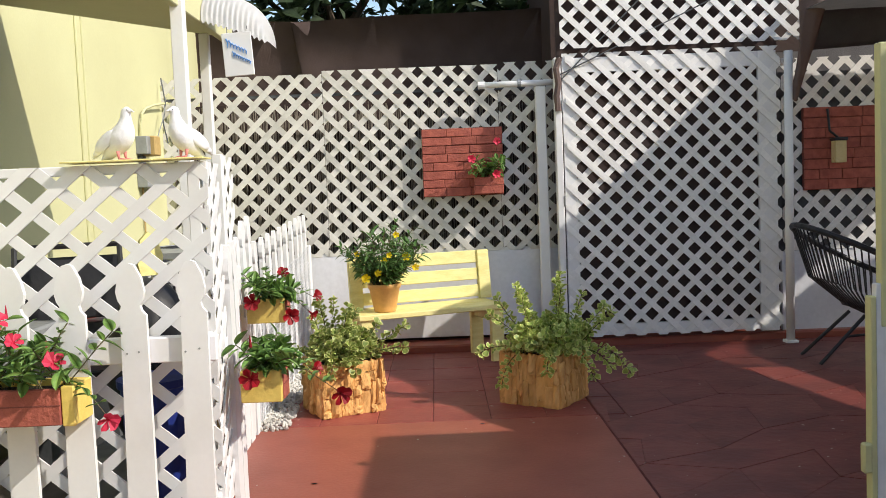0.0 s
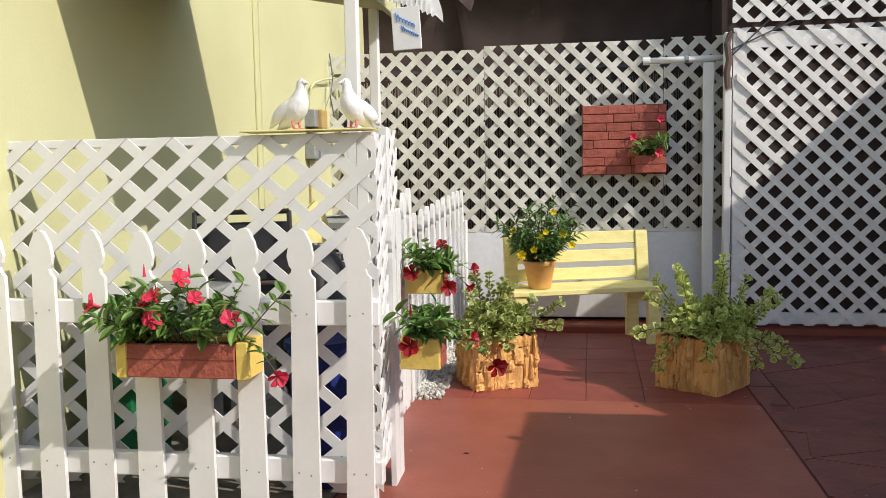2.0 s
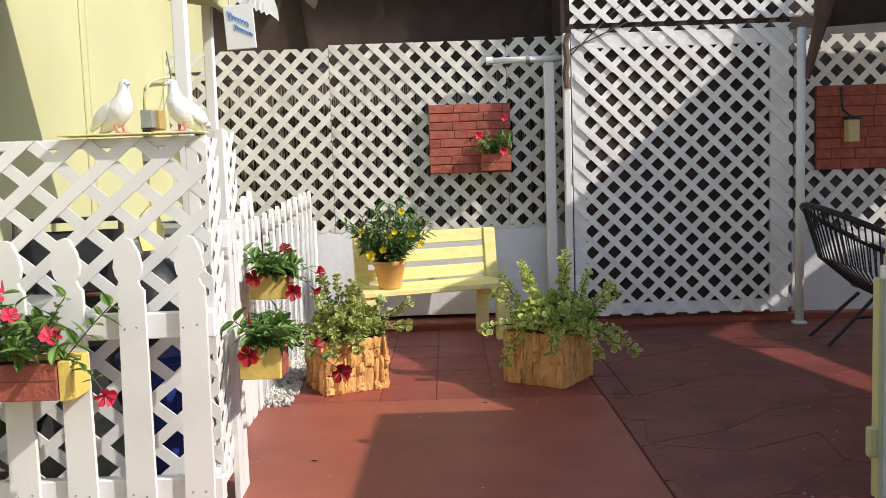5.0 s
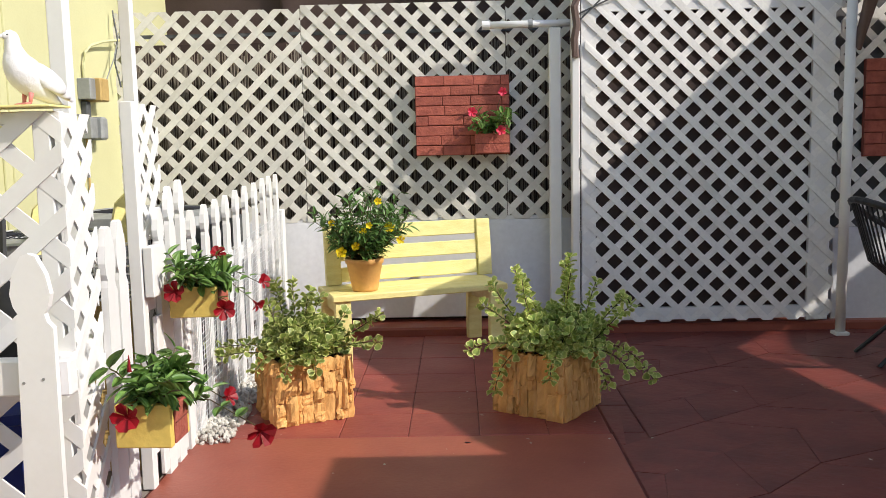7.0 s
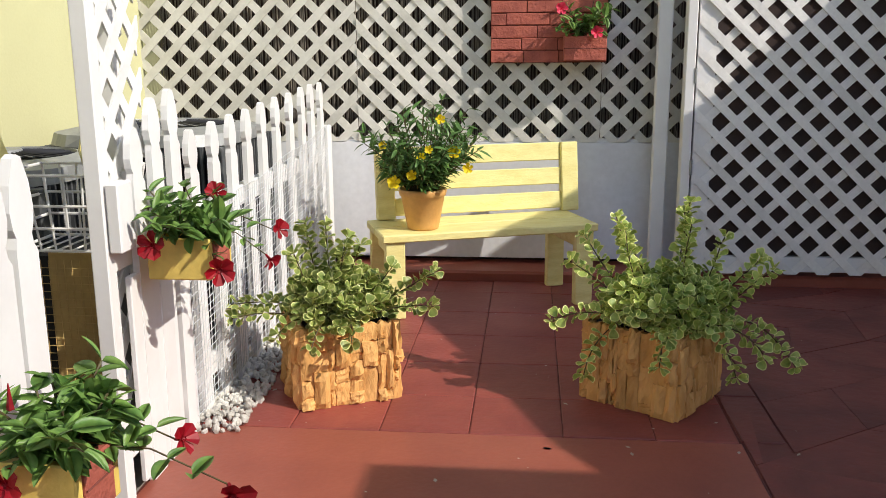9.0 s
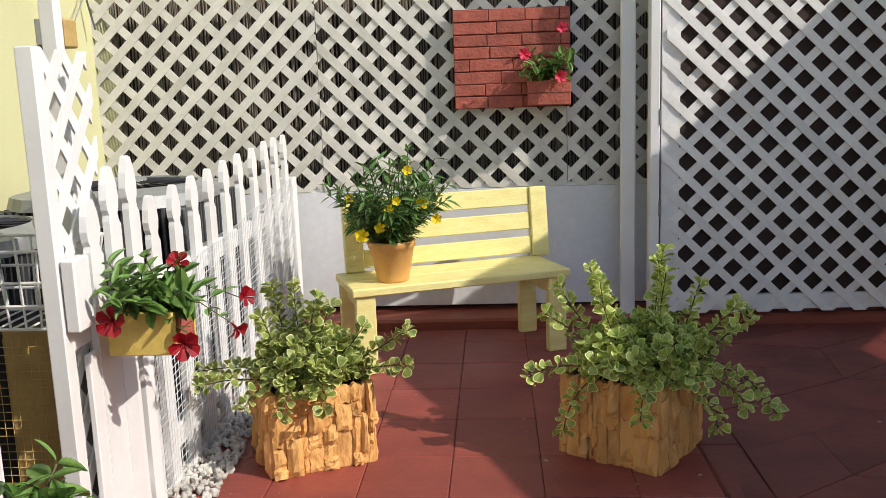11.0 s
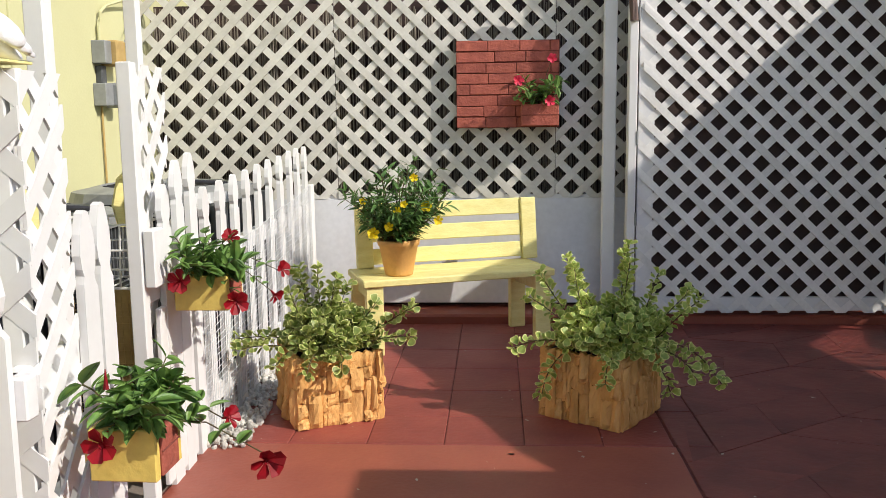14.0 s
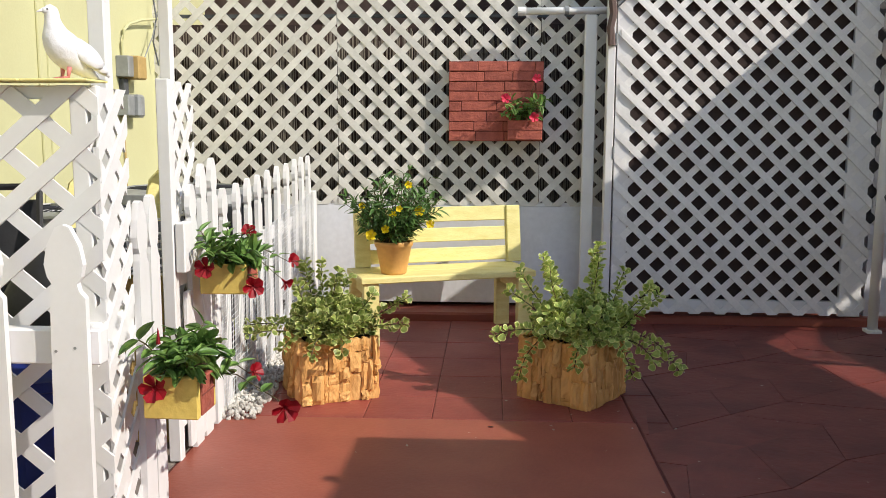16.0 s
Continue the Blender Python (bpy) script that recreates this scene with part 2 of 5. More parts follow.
def leaf_mesh(name, length, width, mats, fold=0.25, droop=0.15, n=5, blunt=0.0):
    """A leaf along +y, folded on its rib."""
    bm = bmesh.new()
    rows = []
    for i in range(n + 1):
        t = i / n
        w = width / 2 * math.sin(math.pi * min(1, t ** (0.75 + 0.15 * blunt))) ** (0.8 - 0.35 * blunt) if 0 < t < 1 else 0.0
        rows.append((length * t, -droop * length * t * t, w))
    rib = [bm.verts.new((0, y, z)) for y, z, w in rows]
    for sg in (-1, 1):
        edge = [bm.verts.new((sg * w, y, z + fold * w)) if w > 1e-6 else rib[i] for i, (y, z, w) in enumerate(rows)]
        for i in range(n):
            bm.faces.new(list(dict.fromkeys((rib[i], rib[i + 1], edge[i + 1], edge[i]))))
    me = bpy.data.meshes.new(name)
    bm.to_mesh(me)
    bm.free()
    for m in mats:
        me.materials.append(m)
    for p in me.polygons:
        p.use_smooth = True
    return me


def flower_mesh(name, radius, petals, mats, cup=0.5):
    bm = bmesh.new()
    for i in range(petals):
        a = 2 * math.pi * i / petals
        c = bm.verts.new((0, 0, -radius * 0.35))
        pts = []
        for da, rr, zz in ((-0.58, 0.5, 0.06), (-0.60, 0.86, 0.22), (-0.15, 1.10, 0.12), (0.35, 1.05, 0.04), (0.62, 0.80, 0.0), (0.55, 0.45, 0.0)):
            pts.append(bm.verts.new((rr * radius * math.cos(a + da), rr * radius * math.sin(a + da), zz * radius * cup * 2)))
        for p, q in zip(pts, pts[1:]):
            bm.faces.new((c, p, q))
    bmesh.ops.create_cone(bm, cap_ends=False, segments=6, radius1=radius * 0.1, radius2=radius * 0.22, depth=radius * 0.9, matrix=Matrix.Translation((0, 0, -radius * 0.6)))
    me = bpy.data.meshes.new(name)
    bm.to_mesh(me)
    bm.free()
    for m in mats:
        me.materials.append(m)
    return me


def along(p, d, roll=0.0, s=1.0):
    """Pose with +y along d, at p."""
    d = Vector(d).normalized()
    q = d.to_track_quat("Y", "Z")
    return Matrix.Translation(p) @ q.to_matrix().to_4x4() @ Matrix.Rotation(roll, 4, "Y") @ Matrix.Diagonal((s, s, s, 1))


def up_pose(p, n, spin=0.0, s=1.0):
    """Pose with +z along n, at p."""
    q = Vector(n).normalized().to_track_quat("Z", "Y")
    return Matrix.Translation(p) @ q.to_matrix().to_4x4() @ Matrix.Rotation(spin, 4, "Z") @ Matrix.Diagonal((s, s, s, 1))


def stem_path(p, d, length, steps, bend, sag, r):
    pts = [Vector(p)]
    d = Vector(d).normalized()
    for i in range(steps):
        d = (d + Vector((r.uniform(-bend, bend), r.uniform(-bend, bend), r.uniform(-bend, bend) - sag)) * 0.5).normalized()
        pts.append(pts[-1] + d * (length / steps))
    return pts


def meshes_copy_into(bm, me, m):
    """Append a mesh to bm, at pose m."""
    base = [bm.verts.new(m @ v.co) for v in me.vertices]
    for p in me.polygons:
        try:
            bm.faces.new([base[i] for i in p.vertices]).material_index = p.material_index
        except ValueError:
            pass


# ---- ground and floor ----
FLOOR = box(-40, 40, -30, 60, -0.30, -0.012)
ground = tagged(link("ground", FLOOR, EARTH), "grey earth ground under the patio", "ground", kind="structure")
floor = tagged(link("floor", box(-0.94, 6.5, -3.0, 6.75, -0.2, -0.0045), JOINT), "red painted patio floor of tiles, slab and stamped stones", "floor", kind="structure")
part("slab", box(-0.93, 0.715, -2.5, 4.485, -0.10, 0.002, 0.003), RED_SLAB, floor, "smooth red painted concrete slab")
inner_floor = tagged(link("floor", box(-2.1, -0.945, -3.0, 6.75, -0.2, -0.004), INTERIOR_FLOOR), "dull concrete floor behind the picket fence", "floor", kind="structure")
kerb = tagged(link("kerb", box(-0.93, 4.4, 6.33, 6.62, -0.1, 0.05, 0.012), RED_SLAB), "low red painted kerb under the fence", "kerb", kind="structure")

# ---- house ----
wall_bm = prism([(-3.0, -3.0), (-2.288, -3.0), (-1.8735, 8.0), (-3.0, 8.0)], -0.1, 3.4)
for v in wall_bm.verts:
    v.co = (v.co.x, v.co.z, v.co.y) if abs(v.co.y + 0.1) < 1e-4 or abs(v.co.y - 3.4) < 1e-4 else v.co
bmesh.ops.recalc_face_normals(wall_bm, faces=wall_bm.faces[:])
wall_house = tagged(link("wall_west", wall_bm, YELLOW_WALL), "pale yellow stucco house wall", "wall", kind="structure")
for yy in (5.20, 5.285):
    part("conduit", tube(bmesh.new(), (-1.974, yy, 0.3), (-1.974, yy, 3.3), 0.008), YELLOW_WALL, wall_house, "thin pipe painted yellow")
# two added walls out of view; their height limits the low sky light
wall_end = tagged(link("wall_south", box(-2.1, 6.7, -3.2, -3.0, -0.1, 1.6), YELLOW_WALL), "unseen plain yellow wall added to close the yard", "wall", kind="structure")
wall_east = tagged(link("wall_east", box(6.5, 6.7, -3.2, 7.2, -0.1, 1.6), WHITE), "unseen plain white wall added to close the yard", "wall", kind="structure")


# ---- back fence ----
FY = 6.53
fence = thing("lattice_fence", "white diagonal lattice fence above a white board", "fence", kind="structure")
part("board", box(-1.93, 0.83, FY - 0.004, FY + 0.02, 0.078, 0.678), BOARD, fence, "smooth white lower board")
part("rail", box(-1.93, 0.83, FY + 0.008, FY + 0.045, 0.66, 0.70), WHITE, fence)
part("rail", box(-1.93, 0.83, FY + 0.012, FY + 0.04, 1.812, 1.832), DGREY, fence, "thin dark rail behind the slats")
lattice(fence, -1.93, -0.80, 0.682, 1.965, 0.1476, 0.041, WORN_LATTICE, Matrix.Translation((0, FY, 0)), 1, (-0.0572, 0.0007), jitter=0.003, k=1.01)
lattice(fence, -0.797, 0.428, 0.682, 1.985, 0.1425, 0.041, WORN_LATTICE, Matrix.Translation((0, FY - 0.001, 0)), -1, (0.0612, -0.0302), jitter=0.003)
lattice(fence, 0.431, 0.825, 0.682, 1.995, 0.1455, 0.041, WORN_LATTICE, Matrix.Translation((0, FY - 0.002, 0)), 1, (0.05, -0.03), jitter=0.003)
reeds = bmesh.new()
x = -1.93
while x < 0.86:
    w = rng.uniform(0.005, 0.011)
    lean = rng.uniform(-0.01, 0.01)
    tube(reeds, (x, 6.74 + rng.uniform(-0.006, 0.006), 0.3), (x + lean, 6.74, 1.75 + rng.uniform(-0.06, 0.04)), w / 2, seg=4)
    x += w * 1.25
reed = tagged(link("reed_screen", reeds, REED), "dark brown reed screen behind the lattice", "screen", kind="stuff")
tagged(link("wall_north", box(-1.93, 6.5, 6.80, 6.86, -0.1, 1.80), DARKWOOD), "dark brown boarding behind the fence", "wall", kind="structure")
pipe = thing("water_pipe", "white painted pipe running along the top of a post", "pipe")
part("pipe", tube(bmesh.new(), (0.30, 6.40, 1.826), (0.80, 6.40, 1.830), 0.021, seg=12), WHITE, pipe, smooth=True)
part("cap", tube(bmesh.new(), (0.285, 6.40, 1.826), (0.33, 6.40, 1.826), 0.026, seg=12), WHITE, pipe)
part("clamp", tube(bmesh.new(), (0.555, 6.40, 1.83), (0.58, 6.40, 1.83), 0.027, seg=10), GREY, pipe, "small metal clamp")
post1 = tagged(link("fence_post", box(0.675, 0.745, 6.385, 6.43, 0.04, 1.806, 0.006), WHITE), "white painted square fence post", "post")

# ---- lattice gate ----
DY = 6.30
gate = thing("lattice_gate", "large white lattice gate with a dark backing, half in shade", "gate")
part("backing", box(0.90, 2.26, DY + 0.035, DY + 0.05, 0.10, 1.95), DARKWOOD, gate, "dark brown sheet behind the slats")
part("stile", box(0.85, 0.935, DY + 0.002, DY + 0.032, 0.085, 1.975, 0.003), WHITE, gate)
part("stile", box(2.175, 2.30, DY + 0.002, DY + 0.032, 0.065, 1.975, 0.003), WHITE, gate)
part("rail", box(0.935, 2.175, DY + 0.002, DY + 0.032, 0.08, 0.155, 0.003), WHITE, gate)
part("rail", box(0.935, 2.175, DY + 0.002, DY + 0.032, 1.875, 1.975, 0.003), WHITE, gate)
lattice(gate, 0.85, 2.325, 0.07, 2.005, 0.1505, 0.039, VINYL, Matrix.Translation((0, DY, 0)), -1, (-0.0293, 0.0106), jitter=0.002, k=1.03)
for z in (1.22, 1.52, 1.80):
    part("patch_slat", prism([(0.87, z + 0.19), (0.87, z + 0.15), (1.12, z - 0.09), (1.14, z - 0.07)], -0.0125, -0.0066, Matrix.Translation((0, DY, 0))), VINYL, gate)
for zz in (0.55, 0.98, 1.62):
    part("hinge", tube(bmesh.new(), (0.842, DY - 0.012, zz), (0.842, DY - 0.012, zz + 0.07), 0.008), GREY, gate, "rusty hinge")
upper = thing("trellis", "white lattice trellis above the gate", "trellis")
lattice(upper, 0.84, 2.49, 2.035, 2.80, 0.1504, 0.039, VINYL, Matrix.Translation((0, DY - 0.02, 0)), -1, (-0.005, -0.0036), jitter=0.002, k=1.03)
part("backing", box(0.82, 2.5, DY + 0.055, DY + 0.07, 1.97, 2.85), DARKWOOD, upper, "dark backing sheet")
jamb = tagged(link("gate_post", box(0.795, 0.84, 6.285, 6.36, 0.0, 1.98, 0.004), WHITE), "white gate post with hinges", "post")
post2 = thing("gate_post", "white painted round gate post", "post")
part("pole", tube(bmesh.new(), (2.325, 6.18, 0.0), (2.335, 6.18, 1.95), 0.028, seg=14), WHITE, post2, smooth=True)
part("foot", box(2.285, 2.365, 6.14, 6.22, 0.0, 0.02, 0.003), WHITE, post2)

# ---- right-hand wall ----
rwall = thing("lattice_wall", "white board and shaded lattice beside the gate", "wall", kind="structure")
part("board", box(2.36, 4.4, 6.40, 6.44, 0.03, 0.60), BOARD, rwall)
lattice(rwall, 2.37, 3.7, 0.605, 1.93, 0.150, 0.042, VINYL, Matrix.Translation((0, 6.40, 0)), 1, (0.02, 0.05), jitter=0.004)
part("backing", box(2.36, 4.4, 6.45, 6.47, 0.5, 2.30), TARP, rwall, "grey sheet behind the slats")


# ---- canopies and added shade sheets ----
def sail(name, pts, material, label, n=10, sag=0.06):
    """A stretched sheet between four corners, with sag, and a little thickness."""
    a, b, c, d = (Vector(p) for p in pts)
    bm = bmesh.new()
    g = []
    for i in range(n + 1):
        row = []
        for j in range(n + 1):
            u, v = i / n, j / n
            p = a.lerp(b, u).lerp(d.lerp(c, u), v)
            p.z -= sag * 16 * u * (1 - u) * v * (1 - v) - 0.008 * math.sin(9 * u + 5 * v)
            row.append(bm.verts.new(p))
        g.append(row)
    for i in range(n):
        for j in range(n):
            bm.faces.new((g[i][j], g[i + 1][j], g[i + 1][j + 1], g[i][j + 1]))
    bmesh.ops.solidify(bm, geom=bm.faces[:], thickness=0.006)
    return tagged(link(name, bm, material, smooth=True), label, "canopy")


def tarp(outline, z, label, th=0.006):
    """An added flat sheet of that outline, hung overhead to cast shade."""
    bm = bmesh.new()
    f = bm.faces.new([bm.verts.new((x, y, z)) for x, y in outline])
    r = bmesh.ops.extrude_face_region(bm, geom=[f])
    for v in r["geom"]:
        if isinstance(v, bmesh.types.BMVert):
            v.co.z += th
    return tagged(link("shade_tarp", bm, SHADE), label, "canopy")


def lift(x, y, z=0.0, h=2.2):
    """Where at height h the sun's ray to the point (x, y, z) passes."""
    k = (h - z) / SUN.z
    return (x + SUN.x * k, y + SUN.y * k)


# added sheets: outlines are shadow edges lifted towards the sun
tarp([lift(0.33, 4.20), lift(0.17, 4.43), lift(-0.13, 5.17), lift(-0.42, 5.77), lift(-0.05, 5.75, 0.375), lift(0.38, 6.53, 0.45), lift(0.97, 6.30, 0.95), lift(2.05, 6.30, 1.88), (2.46, 6.2), (4.62, 6.2), (4.60, 5.25), lift(1.64, 5.88), lift(2.0, 4.20)], 2.2, "added grey sheet over the patio, cut to cast the floor and gate shade")
tarp([lift(2.15, 6.6), lift(1.93, 5.87), lift(2.12, 4.65), (6.45, 3.9), (6.45, 5.95)], 2.2, "added grey sheet that shades the far corner")
# unseen sheet, placed so its edges shade the front of the slab
cx, cy = lift(-0.356, 4.26, 0.0, 2.22)
sail("shade_tarp", [(cx, cy, 2.22), (cx, -2.9, 2.22), (6.4, -2.9, 2.26), (6.4, cy, 2.26)], SHADE, "unseen grey sheet added over the entrance to shade the slab", sag=0.0)
drape = bmesh.new()
prev = None
for i in range(41):
    xx = 2.42 + 2.2 * i / 40
    row = [drape.verts.new((xx, 6.19 + 0.012 * math.sin(xx * 6 + k) - 0.02 * k, 1.965 + 0.02 * math.sin(xx * 2.2) + 0.06 * k)) for k in range(5)]
    if prev:
        for k in range(4):
            drape.faces.new((prev[k], row[k], row[k + 1], prev[k + 1]))
    prev = row
bmesh.ops.solidify(drape, geom=drape.faces[:], thickness=0.004)
tagged(link("tarp_edge", drape, TARP, smooth=True), "hanging edge of a grey tarp over the seating corner", "canopy")
cr = bmesh.new()
rows = []
for i in range(13):
    t = i / 12
    rad = 0.022 + 0.075 * t ** 1.6
    c = Vector((2.365 + 0.14 * t, 6.165 - 0.05 * t, 1.62 + 0.72 * t))
    rows.append([cr.verts.new(c + Vector((rad * math.cos(a) * (1 + 0.25 * math.sin(3 * a + 5 * t)), 0.6 * rad * math.sin(a) * (1 + 0.3 * math.cos(4 * a + 7 * t)), 0.01 * math.sin(5 * a)))) for a in [k * math.pi / 8 for k in range(16)]])
for a, b in zip(rows, rows[1:]):
    for k in range(16):
        cr.faces.new((a[k], a[(k + 1) % 16], b[(k + 1) % 16], b[k]))
tagged(link("gathered_cloth", cr, CLOTH, smooth=True), "crumpled brown shade cloth gathered at the gate post", "cloth")

# ---- behind the fence ----
cl = bmesh.new()
n = 60
prev = None
for i in range(n + 1):
    xx = -3.4 + 6.0 * i / n
    yy = 7.4 + 0.03 * math.sin(xx * 2.3) + 0.012 * math.sin(xx * 11)
    zt = 2.52 + 0.03 * math.sin(xx * 1.7)
    row = [cl.verts.new((xx + 0.08 * k * math.sin(xx * 3), yy + 0.015 * math.sin(xx * 7 + k * 2), 0.2 + (zt - 0.2) * k / 6)) for k in range(7)]
    if prev:
        for k in range(6):
            cl.faces.new((prev[k], row[k], row[k + 1], prev[k + 1]))
    prev = row
bmesh.ops.solidify(cl, geom=cl.faces[:], thickness=0.004)
tagged(link("shade_cloth", cl, CLOTH, smooth=True), "brown woven shade cloth hung behind the fence", "cloth")
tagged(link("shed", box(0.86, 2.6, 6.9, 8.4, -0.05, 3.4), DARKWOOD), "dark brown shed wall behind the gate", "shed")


# ---- trees behind ----
def tree(x, y, h, seed):
    r = random.Random(seed)
    t = thing("tree", "dense dark green tree behind the shade cloth", "tree", (x, y, 0), 0, "trees behind the yard")
    tr = bmesh.new()
    tube(tr, (0, 0, -0.02), (0.1, 0, h * 0.5), 0.14, 0.09, 10)
    tube(tr, (0.1, 0, h * 0.5), (-0.1, 0.1, h * 0.8), 0.09, 0.04, 8)
    for k in range(7):
        a = r.random() * 6.28
        tube(tr, (0.08, 0, h * r.uniform(0.4, 0.7)), (1.1 * math.cos(a), 1.0 * math.sin(a), h * r.uniform(0.6, 0.95)), 0.05, 0.012, 6)
    part("trunk", tr, BARK, t)
    cr = bmesh.new()
    clumps = [(r.uniform(-1.5, 1.5), r.uniform(-1.1, 1.1), r.uniform(0.46, 1.0) * h, r.uniform(0.3, 0.6)) for _ in range(34)]
    for cx, cy, cz, s in clumps:
        for _ in range(110):
            v = Vector((r.gauss(0, 1), r.gauss(0, 1), r.gauss(0, 0.8))).normalized() * s * r.uniform(0.6, 1.05)
            p = Vector((cx, cy, cz)) + v
            m = along(p, (r.uniform(-1, 1), r.uniform(-1, 1), r.uniform(-0.9, 0.3)), r.uniform(-1, 1), r.uniform(1.2, 2.4))
            q = [m @ Vector(c) for c in ((0, 0, 0), (0.025, 0.045, 0.006), (0, 0.11, -0.01), (-0.025, 0.045, 0.006))]
            cr.faces.new([cr.verts.new(c) for c in q])
    tagged(part("crown", cr, FOL_FAR, t, "crown of small dark leaves"), kind="stuff")


for i, (x, y, h) in enumerate(((-2.6, 9.4, 4.3), (-0.9, 9.2, 4.6), (0.8, 9.5, 4.4), (2.6, 9.7, 4.8), (-4.4, 9.6, 4.8))):
    tree(x, y, h, 60 + i)


# ---- pickets ----
def picket_mesh(name, w, h, th=0.018):
    """A gothic picket: pointed head, notched neck."""
    a = w / 2
    neck = h - w * 1.75
    poly = [(-a, 0), (a, 0), (a, neck), (a * 0.72, neck + w * 0.16), (a * 0.62, neck + w * 0.34), (a * 0.82, neck + w * 0.5), (a * 0.95, neck + w * 0.8), (a * 0.78, neck + w * 1.25),
            (a * 0.34, h - w * 0.06), (0, h), (-a * 0.34, h - w * 0.06), (-a * 0.78, neck + w * 1.25), (-a * 0.95, neck + w * 0.8), (-a * 0.82, neck + w * 0.5), (-a * 0.62, neck + w * 0.34), (-a * 0.72, neck + w * 0.16)]
    bm = prism(poly, -th, 0)
    bmesh.ops.recalc_face_normals(bm, faces=bm.faces[:])
    me = bpy.data.meshes.new(name)
    bm.to_mesh(me)
    bm.free()
    me.materials.append(WHITE)
    return me


AY = 3.05
fence_a = thing("picket_fence", "white picket fence backed by a white lattice panel", "fence")
lattice(fence_a, -2.62, -0.746, 0.04, 1.238, 0.1662, 0.0375, WHITE, Matrix.Translation((0, AY, 0)), 1, (-0.0076, 0.059), th=0.007, k=1.19)
part("top_rail", box(-2.62, -0.75, AY + 0.009, AY + 0.032, 1.208, 1.238, 0.003), WHITE, fence_a)
part("rail", box(-2.62, -0.725, AY - 0.09, AY - 0.05, 0.62, 0.70, 0.004), WHITE, fence_a)
part("rail", box(-2.62, -0.725, AY - 0.09, AY - 0.05, 0.10, 0.18, 0.004), WHITE, fence_a)
part("post", box(-0.812, -0.772, AY + 0.001, AY + 0.045, 0.0, 1.235, 0.003), WHITE, fence_a)
PK = picket_mesh("picket", 0.092, 0.935)
NAIL = tube(bmesh.new(), (0, 0, 0), (0, -0.0012, 0), 0.0034, seg=8)
nail_me = bpy.data.meshes.new("nail")
NAIL.to_mesh(nail_me)
NAIL.free()
nail_me.materials.append(GREY)
for i in range(11):
    pk = share("picket", PK, fence_a, pose(-0.797 - 0.180 * i, AY - 0.092, 0.0 + rng.uniform(-0.006, 0.006), 0, rng.uniform(-0.6, 0.6), 0))
    for zz in (0.14, 0.66):
        for dx in (-0.022, 0.021):
            share("nail", nail_me, pk, Matrix.Translation((dx + rng.uniform(-0.004, 0.004), -0.0182, zz + rng.uniform(-0.008, 0.008))))

# near side fence, runs away from the corner
side = thing("picket_fence", "short white picket fence with lattice beside the entrance", "fence", (-0.776, AY - 0.045, 0), 92)
lattice(side, 0.045, 0.225, 0.12, 1.235, 0.105, 0.033, WHITE, Matrix.Translation((0, -0.022, 0)), 1, (0.02, 0.07), th=0.007)
part("rail", box(-0.05, 0.37, -0.022, 0.012, 0.62, 0.70, 0.004), WHITE, side)
part("rail", box(-0.05, 0.37, -0.022, 0.012, 0.10, 0.18, 0.004), WHITE, side)
for xx, hh in ((0.262, 1.03), (0.345, 1.04)):
    share("picket", PK, side, pose(xx, -0.024, 0.0, 0, 0, 0) @ Matrix.Diagonal((0.85, 1, hh, 1)))

# post by the opening, with the tall pole
pole = thing("awning_pole", "tall white square pole carrying the awning", "pole")
part("shaft", box(-1.079, -1.037, 4.33, 4.37, 0.0, 1.87, 0.003), WHITE, pole)
pole2 = tagged(link("awning_pole", box(-0.965, -0.918, 3.50, 3.545, 0.0, 1.86, 0.003), WHITE), "white square pole carrying the awning roof", "pole")

# far side fence
side2 = thing("picket_fence", "white picket fence with wire netting along a gravel strip", "fence", (-0.93, 4.02, 0), 90.4)
lattice(side2, 0.0, 0.30, 0.10, 1.305, 0.115, 0.034, WHITE, Matrix.Translation((0, 0.03, 0)), 1, (0.3, 0.6), th=0.007, k=0.85)
part("post", box(-0.045, 0.0, -0.008, 0.034, 0.0, 1.305, 0.003), WHITE, side2)
part("block", box(-0.04, 0.04, -0.045, -0.012, 0.66, 0.83, 0.004), WHITE, side2)
part("board", box(0.05, 0.33, -0.016, 0.0, 0.02, 0.58, 0.003), WHITE, side2)
part("post", box(2.32, 2.40, -0.03, 0.04, 0.0, 0.775, 0.004), WHITE, side2, "square end post")
part("rail", box(0.0, 2.34, 0.002, 0.04, 0.60, 0.67, 0.004), WHITE, side2)
part("rail", box(0.0, 2.34, 0.002, 0.04, 0.10, 0.17, 0.004), WHITE, side2)
PK2 = picket_mesh("picket", 0.082, 0.95)
for xx, hh in ((0.14, 0.95), (0.255, 1.017), (0.395, 1.035), (0.53, 0.911), (0.715, 0.92), (0.90, 0.93), (1.08, 0.937), (1.26, 0.95), (1.455, 0.96), (1.67, 0.967), (1.875, 0.982), (2.06, 0.988), (2.24, 0.99)):
    share("picket", PK2, side2, pose(xx, 0.0, 0.0, 0, rng.uniform(-0.5, 0.5), 0) @ Matrix.Diagonal((1, 1, hh / 0.95, 1)))
net = bmesh.new()
NET_A, NET_B, NET_N = 0.42, 2.36, 76


def net_top(xx):
    return 0.63 + 0.075 * (xx - NET_A) + 0.006 * math.sin(xx * 9)


